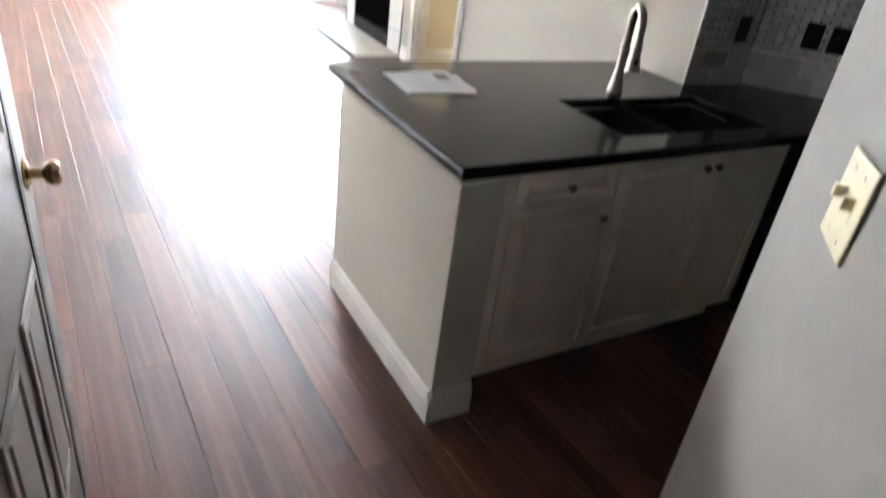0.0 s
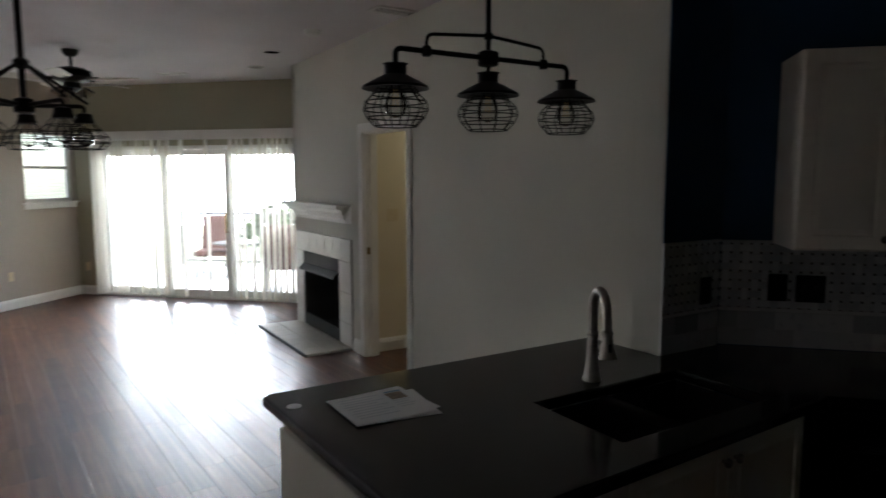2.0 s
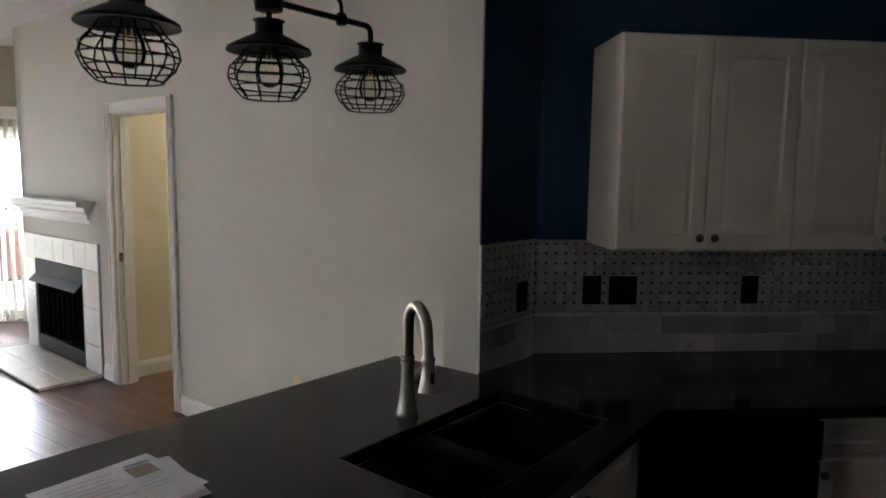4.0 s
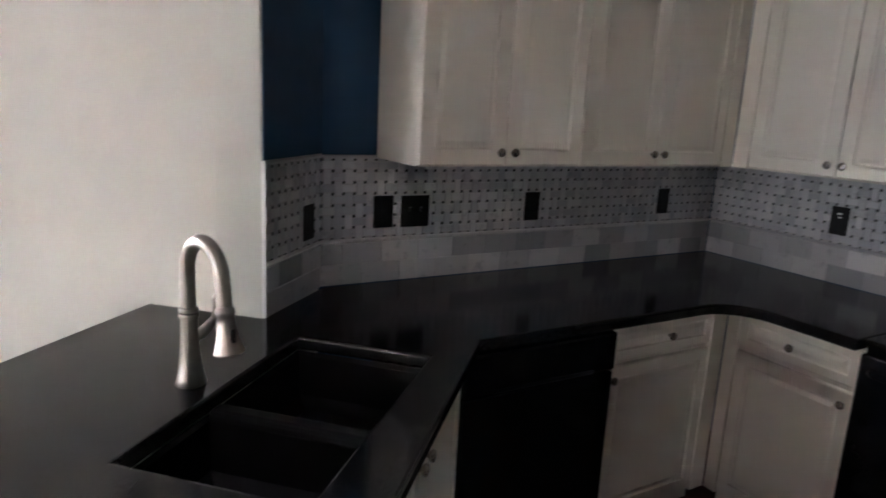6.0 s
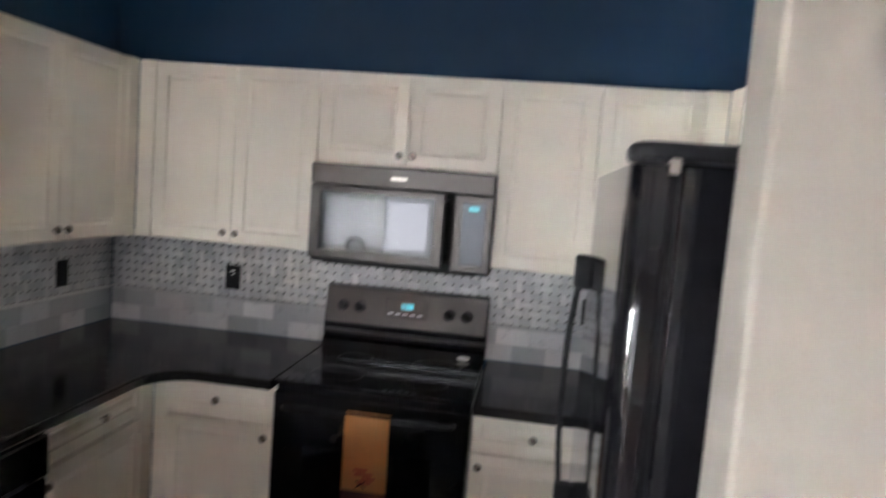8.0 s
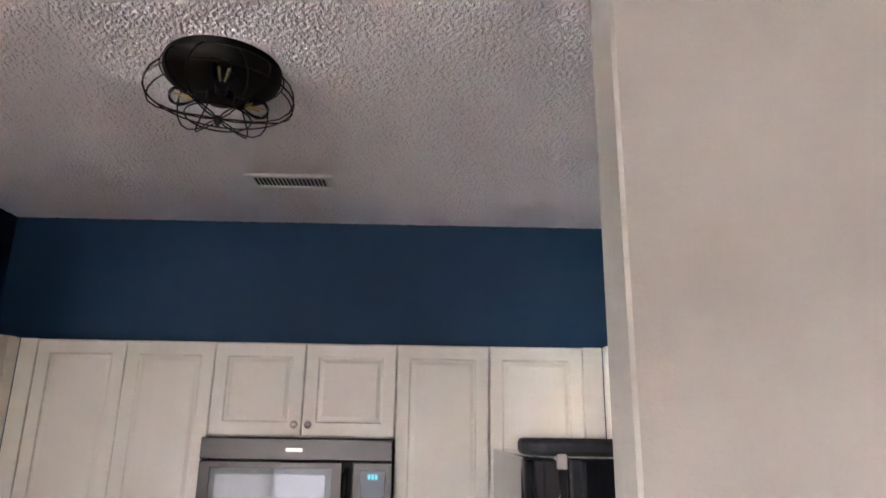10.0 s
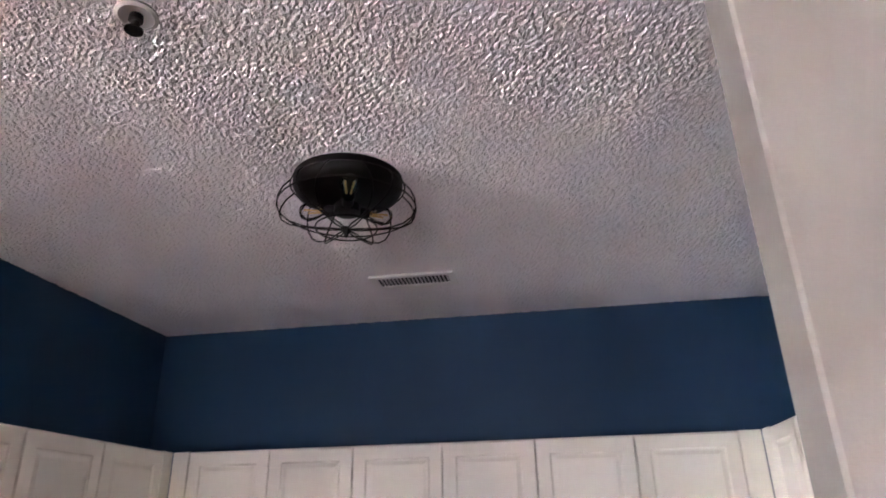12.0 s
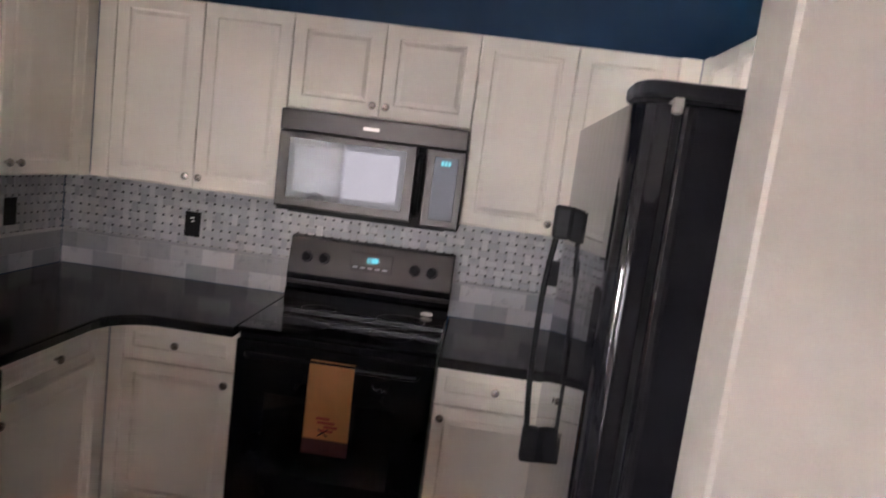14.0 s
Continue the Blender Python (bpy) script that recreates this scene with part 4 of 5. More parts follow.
part("drawer", boxes(((0.004, -0.665, 0.045), (RW - 0.004, -0.637, 0.205)), bevel=0.006, segs=2), BLACKPL, rg)
for fx in (0.05, RW - 0.05):
    for fy in (-0.58, -0.08):
        part("foot", boxes(((fx - 0.02, fy - 0.02, 0), (fx + 0.02, fy + 0.02, 0.02))), BLACKMAT, rg)

tag = root("hang_tag", pose(0, -1.137, 0, 0, 0, -90), "orange cardboard tag hanging on the oven handle", "tag")
tg = bmesh.new()
rows_ = [(0.835, -0.700), (0.848, -0.715), (0.835, -0.7305), (0.75, -0.727), (0.62, -0.718), (0.545, -0.712)]
half0, half1 = 0.303, 0.468
cols_ = [[tg.verts.new((x, y, z)) for x in (half0 - 0.012 * (0.85 - z), half1 + 0.004 * (0.85 - z))] for z, y in rows_]
for p, q in zip(cols_, cols_[1:]):
    tg.faces.new((p[0], p[1], q[1], q[0]))
bmesh.ops.solidify(tg, geom=list(tg.faces), thickness=0.0012)
part("card", tg, ORANGE, tag)
part("foot_band", boxes(((0.298, -0.7145, 0.490), (0.470, -0.7125, 0.548)), bevel=0.0005), MAROON, tag, "dark maroon lower band")
for i, (x0, x1, z) in enumerate(((0.345, 0.395, 0.628), (0.350, 0.415, 0.612), (0.375, 0.425, 0.596), (0.360, 0.410, 0.580))):
    part("print_bar", boxes(((x0, -0.7225 + i * 0.0012, z), (x1, -0.7195 + i * 0.0012, z + 0.009))), REDINK, tag)
part("print_mark", tube([(0.355, -0.717, 0.590), (0.390, -0.7155, 0.562)], 0.003, 5), BLACKMAT, tag)
part("print_mark", tube([(0.390, -0.717, 0.590), (0.355, -0.7155, 0.562)], 0.003, 5), BLACKMAT, tag)

# ---- microwave ----
mw = root("microwave", pose(0, -1.138, 0, 0, 0, -90), "black stainless over-range microwave with glass door", "microwave")
MWW, MZ0, MZ1, MD = 0.755, 1.342, 1.750, 0.385
part("body", boxes(((0.002, -MD + 0.03, MZ0), (MWW - 0.002, -0.005, MZ1 - 0.002)), bevel=0.003), BLACKMAT, mw)
part("vent_band", boxes(((0, -MD - 0.004, MZ1 - 0.085), (MWW, -MD + 0.029, MZ1)), bevel=0.006, segs=2), STEEL, mw)
part("door", boxes(((0, -MD, MZ0 + 0.018), (0.560, -MD + 0.029, MZ1 - 0.088)), bevel=0.005, segs=2), STEEL, mw)
part("door_window", boxes(((0.045, -MD - 0.0035, MZ0 + 0.055), (0.520, -MD - 0.0006, MZ1 - 0.112)), bevel=0.001), BLACKGLASS, mw)
part("window_screen", boxes(((0.068, -MD - 0.0060, MZ0 + 0.078), (0.497, -MD - 0.0040, MZ1 - 0.135)), bevel=0.001), MWGLASS, mw)
part("handle", tube(bend([(0.575, -MD + 0.02, MZ0 + 0.05), (0.575, -MD - 0.035, MZ0 + 0.06), (0.575, -MD - 0.035, MZ1 - 0.13), (0.575, -MD + 0.02, MZ1 - 0.12)], 0.03), 0.013, 10), BLACKMAT, mw, smooth=True)
cp = part("control_panel", boxes(((0.598, -MD, MZ0 + 0.010), (MWW, -MD + 0.029, MZ1 - 0.088)), bevel=0.005, segs=2), STEEL, mw)
part("keypad", boxes(((0.632, -MD - 0.003, MZ0 + 0.04), (0.728, -MD - 0.0006, MZ1 - 0.115)), bevel=0.001), KEYPAD, cp)
part("display", boxes(((0.645, -MD - 0.0045, MZ1 - 0.155), (0.712, -MD - 0.0034, MZ1 - 0.125))), BLACKPL, cp)
for i, x in enumerate((0.660, 0.674, 0.688)):
    part("digit_bar", boxes(((x, -MD - 0.006, MZ1 - 0.150), (x + 0.010, -MD - 0.0048, MZ1 - 0.131))), CYAN, cp, "cyan lit digit")
for i in range(6):
    for j in range(3):
        part("key", boxes(((0.644 + j * 0.026, -MD - 0.0040, MZ0 + 0.058 + i * 0.026), (0.662 + j * 0.026, -MD - 0.0032, MZ0 + 0.070 + i * 0.026))), KEYPAD, cp)
part("badge", boxes(((0.335, -MD - 0.0062, MZ1 - 0.051), (0.400, -MD - 0.0044, MZ1 - 0.037)), bevel=0.0008), NICKEL, mw, "plain silver name badge")
part("underside_grille", boxes(((0.05, -MD + 0.04, MZ0 - 0.006), (0.70, -0.06, MZ0)), bevel=0.002), BLACKMAT, mw)

# ---- refrigerator ----
fg = root("refrigerator", pose(-1.25, -3.054, 0, 0, 0, 178.6), "glossy black bottom-freezer refrigerator with long handle", "refrigerator")
FW, FY = 0.75, 0.775
part("cabinet", boxes(((0.0, -FY, 0.03), (FW, 0.0, 1.745)), bevel=0.006, segs=2), FRIDGE, fg)
part("toe_grille", boxes(((0.02, -FY - 0.02, 0.0), (FW - 0.02, -FY + 0.05, 0.085))), BLACKMAT, fg)


def bowed_door(x0, x1, z0, z1):
    pts = [(x0, -FY - 0.012), (x0, -FY - 0.066), (x0 + 0.003, -FY - 0.070)]
    for i in range(0, 13):
        pts.append((x0 + 0.010 + (x1 - x0 - 0.062) * i / 12, -FY - 0.0705))
    for i in range(1, 8):
        t = radians(90 * i / 7)
        pts.append((x1 - 0.050 + 0.050 * math.sin(t), -FY - 0.0385 - 0.032 * math.cos(t)))
    pts += [(x1, -FY - 0.0375), (x1, -FY - 0.0175)]
    pts.append((x1, -FY - 0.012))
    return prism(pts, z0, z1, 0.003, 2)


def bar_handle(parent, pts, ends):
    part("handle", tube(bend(pts, 0.08, 6), 0.0075, 10), BLACKMAT, parent, smooth=True)
    for x0, x1, z0, z1 in ends:
        part("handle_bracket", boxes(((x0, -FY - 0.112, z0), (x1, -FY - 0.068, z1)), bevel=0.008, segs=2), BLACKMAT, parent)


upd = part("door", bowed_door(0.003, FW - 0.003, 0.700, 1.742), FRIDGE, fg, smooth=True)
hx = 0.105
bar_handle(upd, [(hx, -FY - 0.098, 0.91), (hx, -FY - 0.114, 1.08), (hx, -FY - 0.114, 1.34), (hx, -FY - 0.094, 1.51)], ((hx - 0.016, hx + 0.016, 0.865, 0.96), (hx - 0.016, hx + 0.016, 1.46, 1.545)))
frz = part("freezer_drawer", bowed_door(0.003, FW - 0.003, 0.095, 0.690), FRIDGE, fg, smooth=True)
bar_handle(frz, [(0.12, -FY - 0.10, 0.60), (0.20, -FY - 0.118, 0.60), (FW - 0.20, -FY - 0.118, 0.60), (FW - 0.12, -FY - 0.10, 0.60)], ((0.09, 0.15, 0.585, 0.615), (FW - 0.15, FW - 0.09, 0.585, 0.615)))
part("gasket", boxes(((0.012, -FY - 0.0115, 0.10), (FW - 0.012, -FY - 0.0005, 1.735))), BLACKMAT, fg)
part("hinge_cover", prism([(FW - 0.14, -FY + 0.24), (FW - 0.14, -FY - 0.040), (FW - 0.12, -FY - 0.069), (FW - 0.045, -FY - 0.071), (FW - 0.015, -FY - 0.062), (FW + 0.002, -FY - 0.042), (FW + 0.002, -FY + 0.24)], 1.748, 1.776, 0.008), BLACKMAT, fg, "black plastic hinge cover")
part("hinge", boxes(((FW - 0.03, -FY - 0.018, 1.728), (FW + 0.0008, -FY - 0.001, 1.7535)), bevel=0.002), NICKEL, fg, "pale metal hinge plate")
for fx in (0.06, FW - 0.06):
    part("foot", boxes(((fx - 0.03, -0.12, 0), (fx + 0.03, -0.06, 0.03))), BLACKMAT, fg)

# ---- hanging lamps ----


def cage(parent, rings, ribs, wire, x=0.0, y=0.0):
    """A wire cage of horizontal rings (radius, height) and upright ribs through them, each a part."""
    for r, z in rings:
        part("cage_ring", tube([(x + r * math.cos(2 * math.pi * i / 24), y + r * math.sin(2 * math.pi * i / 24), z) for i in range(24)], wire, 5, True), BRONZE, parent)
    for k in range(ribs):
        a = 2 * math.pi * k / ribs
        part("cage_rib", tube([(x + r * math.cos(a), y + r * math.sin(a), z) for r, z in rings], wire, 5), BRONZE, parent)


def bulb_bm(z, s=1.0):
    return lathe([(0.012 * s, z), (0.014 * s, z - 0.018 * s), (0.026 * s, z - 0.045 * s), (0.030 * s, z - 0.066 * s), (0.024 * s, z - 0.086 * s), (0.006 * s, z - 0.096 * s)], 16)


def moved(bm, x, y, z=0.0):
    bmesh.ops.translate(bm, verts=bm.verts, vec=(x, y, z))
    return bm


pend = root("pendant_lamp", DIAG @ pose(-2.690, 1.488, 0), "dark bronze three-light linear pendant with wire cages", "pendant lamp")
HZ = 2.052
part("canopy", lathe([(0.065, HK - 0.028), (0.065, HK - 0.006), (0.05, HK - 0.001)], 24), BRONZE, pend, smooth=True)
part("stem", tube([(0, 0, HK - 0.02), (0, 0, HZ - 0.02)], 0.0085, 10), BRONZE, pend, smooth=True)
part("hub", lathe([(0.022, HZ - 0.026), (0.034, HZ - 0.022), (0.036, HZ), (0.034, HZ + 0.020), (0.020, HZ + 0.026)], 20), BRONZE, pend, smooth=True)
S = 0.352
part("arm", tube(bend([(-S, 0, HZ - 0.045), (-S, 0, HZ + 0.002), (S, 0, HZ + 0.002), (S, 0, HZ - 0.045)], 0.035), 0.0085, 10), BRONZE, pend, smooth=True)
part("brace", tube(bend([(-0.24, 0, HZ), (-0.24, 0, HZ + 0.055), (0, 0, HZ + 0.075), (0.24, 0, HZ + 0.055), (0.24, 0, HZ)], 0.025), 0.0055, 8), BRONZE, pend, smooth=True)
for x in (-0.24, 0.24):
    part("clamp", lathe([(0.013, HZ - 0.014), (0.016, HZ - 0.008), (0.016, HZ + 0.012), (0.012, HZ + 0.018)], 12, (x, 0, 0)), BRONZE, pend, smooth=True)
part("collar", lathe([(0.012, HZ + 0.062), (0.016, HZ + 0.068), (0.016, HZ + 0.080), (0.010, HZ + 0.086)], 12), BRONZE, pend, smooth=True)
part("drop", tube([(0, 0, HZ - 0.02), (0, 0, HZ - 0.05)], 0.0075, 8), BRONZE, pend, smooth=True)
for x in (-S, 0, S):
    top = HZ - 0.045
    shd = part("shade", moved(lathe([(0.022, top), (0.040, top - 0.002), (0.034, top - 0.006), (0.034, top - 0.034), (0.046, top - 0.040), (0.075, top - 0.055), (0.102, top - 0.070), (0.105, top - 0.078), (0.095, top - 0.078), (0.045, top - 0.056), (0.020, top - 0.050)], 28), x, 0), BRONZE, pend, smooth=True)
    cage(shd, [(0.058, top - 0.072), (0.074, top - 0.095), (0.096, top - 0.118), (0.101, top - 0.142), (0.090, top - 0.166), (0.066, top - 0.192)], 10, 0.0021, x)
    bu = part("bulb", moved(bulb_bm(top - 0.055, 1.15), x, 0), BULB, shd, "clear glass bulb", True)
    bu.visible_shadow = False
    part("filament", moved(tube([(0.006, 0, top - 0.08), (0.008, 0, top - 0.13), (-0.006, 0.004, top - 0.13), (-0.006, 0, top - 0.08)], 0.0014, 5), x, 0), FILAMENT, shd)

chand = root("chandelier", pose(-4.585, -1.105, 0), "dark bronze five-light chandelier with wire cages", "chandelier")
CZ = 1.930
part("canopy", lathe([(0.065, HL - 0.03), (0.065, HL - 0.006), (0.05, HL - 0.001)], 24), BRONZE, chand, smooth=True)
part("stem", tube([(0, 0, HL - 0.02), (0, 0, CZ - 0.03)], 0.011, 10), BRONZE, chand, smooth=True)
part("hub", lathe([(0.020, CZ - 0.045), (0.034, CZ - 0.040), (0.036, CZ - 0.012), (0.030, CZ + 0.006), (0.015, CZ + 0.012)], 20), BRONZE, chand, smooth=True)
part("collar", lathe([(0.014, CZ + 0.11), (0.026, CZ + 0.12), (0.026, CZ + 0.14), (0.014, CZ + 0.15)], 16), BRONZE, chand, smooth=True)
for k in range(5):
    a = radians(72 * k + 61.6)
    ca, sa = math.cos(a), math.sin(a)
    R = 0.200
    arm = part("arm", tube(bend([(0.02 * ca, 0.02 * sa, CZ - 0.015), (R * ca, R * sa, CZ - 0.005), (R * ca, R * sa, CZ - 0.035)], 0.02), 0.008, 8), BRONZE, chand, smooth=True)
    part("stay", tube([(0.015 * ca, 0.015 * sa, CZ + 0.13), (0.215 * ca, 0.215 * sa, CZ + 0.005)], 0.006, 8), BRONZE, arm, smooth=True)
    part("socket", moved(lathe([(0.016, CZ - 0.030), (0.028, CZ - 0.034), (0.030, CZ - 0.050), (0.036, CZ - 0.062), (0.034, CZ - 0.068), (0.02, CZ - 0.066)], 18), R * ca, R * sa), BRONZE, arm, smooth=True)
    cage(arm, [(0.032, CZ - 0.066), (0.056, CZ - 0.092), (0.080, CZ - 0.118), (0.084, CZ - 0.140), (0.060, CZ - 0.165)], 8, 0.0019, R * ca, R * sa)
    bu = part("bulb", moved(bulb_bm(CZ - 0.060, 1.0), R * ca, R * sa), BULB, arm, "clear glass bulb", True)
    bu.visible_shadow = False

fan = root("ceiling_fan", pose(-7.63, 2.50, 0), "dark bronze ceiling fan with pale blades and light kit", "ceiling fan")
part("canopy", lathe([(0.075, HL - 0.001), (0.072, HL - 0.03), (0.045, HL - 0.065), (0.02, HL - 0.07)], 24), BRONZE, fan, smooth=True)
part("rod", tube([(0, 0, HL - 0.06), (0, 0, HL - 0.17)], 0.013, 10), BRONZE, fan, smooth=True)
part("motor", lathe([(0.04, HL - 0.165), (0.12, HL - 0.18), (0.175, HL - 0.205), (0.180, HL - 0.26), (0.15, HL - 0.30), (0.08, HL - 0.32)], 28), BRONZE, fan, smooth=True)
part("light_kit", lathe([(0.08, HL - 0.32), (0.085, HL - 0.37), (0.05, HL - 0.40), (0.02, HL - 0.41)], 20), BRONZE, fan, smooth=True)
for k in range(5):
    a = radians(72 * k + 10)
    bm = prism([(0.20, -0.045), (0.27, -0.062), (0.60, -0.068), (0.655, -0.05), (0.665, 0), (0.655, 0.05), (0.60, 0.068), (0.27, 0.062), (0.20, 0.045)], -0.004, 0.004, 0.002, 1)
    bmesh.ops.transform(bm, matrix=pose(0, 0, HL - 0.285, 0, 0, math.degrees(a)) @ pose(0, 0, 0, 12, 0, 0), verts=bm.verts)
    bl = part("blade", bm, BLADE, fan)
    part("blade_iron", tube([(0.12 * math.cos(a), 0.12 * math.sin(a), HL - 0.285), (0.26 * math.cos(a), 0.26 * math.sin(a), HL - 0.280)], 0.014, 6), BRONZE, bl)
for k in range(4):
    a = radians(90 * k + 30)
    bm = lathe([(0.022, 0), (0.034, -0.02), (0.050, -0.06), (0.056, -0.085), (0.050, -0.085), (0.03, -0.02), (0.015, -0.004)], 16)
    bmesh.ops.transform(bm, matrix=pose(0.10 * math.cos(a), 0.10 * math.sin(a), HL - 0.37, 0, 0, math.degrees(a)) @ pose(0, 0, 0, 0, -38, 0), verts=bm.verts)
    g = part("glass_shade", bm, BULB, fan, "clear ribbed glass shade", True)
    g.visible_shadow = False

# flush ceiling lamp of the kitchen
fl = root("flush_lamp", pose(-1.438, -1.438, 0), "dark bronze flush ceiling lamp in a wire cage", "ceiling lamp")
part("pan", lathe([(0.152, HK - 0.001), (0.160, HK - 0.006), (0.160, HK - 0.030), (0.150, HK - 0.050), (0.128, HK - 0.064), (0.03, HK - 0.066)], 40), BRONZE, fl, smooth=True)


def ring_of(r, z):
    return tube([(r * math.cos(2 * math.pi * i / 36), r * math.sin(2 * math.pi * i / 36), z) for i in range(36)], 0.0024, 6, True)


for r, z in ((0.166, HK - 0.030), (0.199, HK - 0.098), (0.088, HK - 0.160)):
    part("cage_ring", ring_of(r, z), BRONZE, fl, smooth=True)
for k in range(12):
    # each wire of the cage leans a little as it drops, then runs flat to the finial
    a0 = 2 * math.pi * k / 12
    wire = []
    for i, (r, z) in enumerate(((0.166, 0.030), (0.186, 0.052), (0.197, 0.078), (0.199, 0.104), (0.188, 0.128), (0.162, 0.146), (0.125, 0.156), (0.088, 0.161), (0.045, 0.163), (0.010, 0.164))):
        a = a0 + (0.22 if k % 2 else -0.22) * min(1.0, i / 6) * (1 if i < 7 else (9 - i) / 2)
        wire.append((r * math.cos(a), r * math.sin(a), HK - z))
    part("cage_rib", tube(wire, 0.0022, 6), BRONZE, fl, smooth=True)
part("finial", lathe([(0.012, HK - 0.158), (0.012, HK - 0.169), (0.004, HK - 0.185), (0.002, HK - 0.189)], 10), BRONZE, fl)
part("socket_block", lathe([(0.020, HK - 0.052), (0.020, HK - 0.085), (0.038, HK - 0.088), (0.038, HK - 0.112), (0.018, HK - 0.118)], 16), BRONZE, fl, smooth=True)
for k in range(3):
    a = radians(120 * k + 200)
    sk = part("socket", tube([(0.03 * math.cos(a), 0.03 * math.sin(a), HK - 0.098), (0.068 * math.cos(a), 0.068 * math.sin(a), HK - 0.092)], 0.017, 12), BRONZE, fl, smooth=True)
    bm = bulb_bm(0, 0.95)
    bmesh.ops.transform(bm, matrix=pose(0.064 * math.cos(a), 0.064 * math.sin(a), HK - 0.093, 0, 0, math.degrees(a)) @ pose(0, 0, 0, 0, -98, 0), verts=bm.verts)
    g = part("bulb", bm, BULB, sk, "clear glass filament bulb", True)
    g.visible_shadow = False
    for s in (-1, 1):
        part("filament", tube([(0.085 * math.cos(a) - s * 0.006 * math.sin(a), 0.085 * math.sin(a) + s * 0.006 * math.cos(a), HK - 0.092), (0.135 * math.cos(a) - s * 0.012 * math.sin(a), 0.135 * math.sin(a) + s * 0.012 * math.cos(a), HK - 0.082)], 0.003, 5), FILAMENT, sk, "amber filament")


def vent(x, y, rz, z, w, d, label):
    r = root("ceiling_vent", pose(x, y, z, 0, 0, rz), label, "vent")
    part("frame", boxes(((-w / 2, -d / 2, -0.012), (w / 2, -d / 2 + 0.026, -0.0005)), ((-w / 2, d / 2 - 0.026, -0.012), (w / 2, d / 2, -0.0005)), ((-w / 2, -d / 2 + 0.026, -0.012), (-w / 2 + 0.028, d / 2 - 0.026, -0.0005)), ((w / 2 - 0.028, -d / 2 + 0.026, -0.012), (w / 2, d / 2 - 0.026, -0.0005)), bevel=0.003), WHITEPL, r)
    part("backing", boxes(((-w / 2 + 0.02, -d / 2 + 0.02, -0.003), (w / 2 - 0.02, d / 2 - 0.02, -0.0006))), BLACKMAT, r)
    n = int((w - 0.06) / 0.016)
    for i in range(n):
        x0 = -w / 2 + 0.032 + i * 0.016
        part("slat", boxes(((x0, -d / 2 + 0.026, -0.0062), (x0 + 0.004, d / 2 - 0.026, -0.0032))), WHITEPL, r)


vent(-0.573, -1.452, 90, HK - 0.0038, 0.350, 0.150, "white slotted metal ceiling vent")
vent(-7.60, 4.05, 0, HL, 0.36, 0.16, "off-white slotted ceiling vent")
vent(-4.10, 1.80, 45, HL, 0.36, 0.18, "off-white slotted ceiling vent")
for x, y in ((-5.774, 3.068), (-6.387, 3.865)):
    r = root("recessed_light", pose(x, y, HL), "white rimmed recessed ceiling light, unlit", "recessed light", "recessed lights")
    part("rim", lathe([(0.082, -0.001), (0.098, -0.002), (0.098, -0.008), (0.080, -0.010), (0.078, -0.002)], 28), WHITEPL, r, smooth=True)
    # nearer can's dark inside is painted black, farther one's sheen is nickel
    part("baffle", lathe([(0.078, -0.006), (0.060, -0.0045), (0.01, -0.004)], 24), VOID if x > -6 else NICKEL, r)
sm = root("smoke_detector", pose(-4.98, 2.277, HL), "round white smoke detector on the ceiling", "smoke detector")
part("base", lathe([(0.072, -0.001), (0.074, -0.016), (0.070, -0.018)], 28), WHITEPL, sm, smooth=True)
part("cover", lathe([(0.064, -0.018), (0.064, -0.032), (0.050, -0.048), (0.02, -0.052)], 28), WHITEPL, sm, smooth=True)
sp = root("sprinkler_head", pose(-2.172, -1.232, HK - 0.0018), "small sprinkler head in a white ceiling ring", "sprinkler")
part("ring", lathe([(0.040, -0.001), (0.042, -0.006), (0.034, -0.010), (0.02, -0.006)], 24), WHITEPL, sp, smooth=True)
part("body", lathe([(0.013, -0.004), (0.014, -0.020), (0.009, -0.024), (0.008, -0.040)], 14), BRONZE, sp, smooth=True)
part("deflector", lathe([(0.018, -0.041), (0.018, -0.044), (0.004, -0.046)], 14), BRONZE, sp)

# unseen lamp added to brighten the small hall with warm light
hl = root("hall_fill_lamp", DIAG @ pose(-0.35, 4.35, 0), "small round opal globe, unseen, added to brighten the hall", "ceiling lamp")
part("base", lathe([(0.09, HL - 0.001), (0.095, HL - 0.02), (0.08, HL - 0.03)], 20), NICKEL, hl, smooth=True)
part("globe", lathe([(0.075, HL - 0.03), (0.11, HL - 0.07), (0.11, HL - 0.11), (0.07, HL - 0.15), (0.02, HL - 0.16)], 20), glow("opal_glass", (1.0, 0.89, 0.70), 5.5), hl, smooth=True)

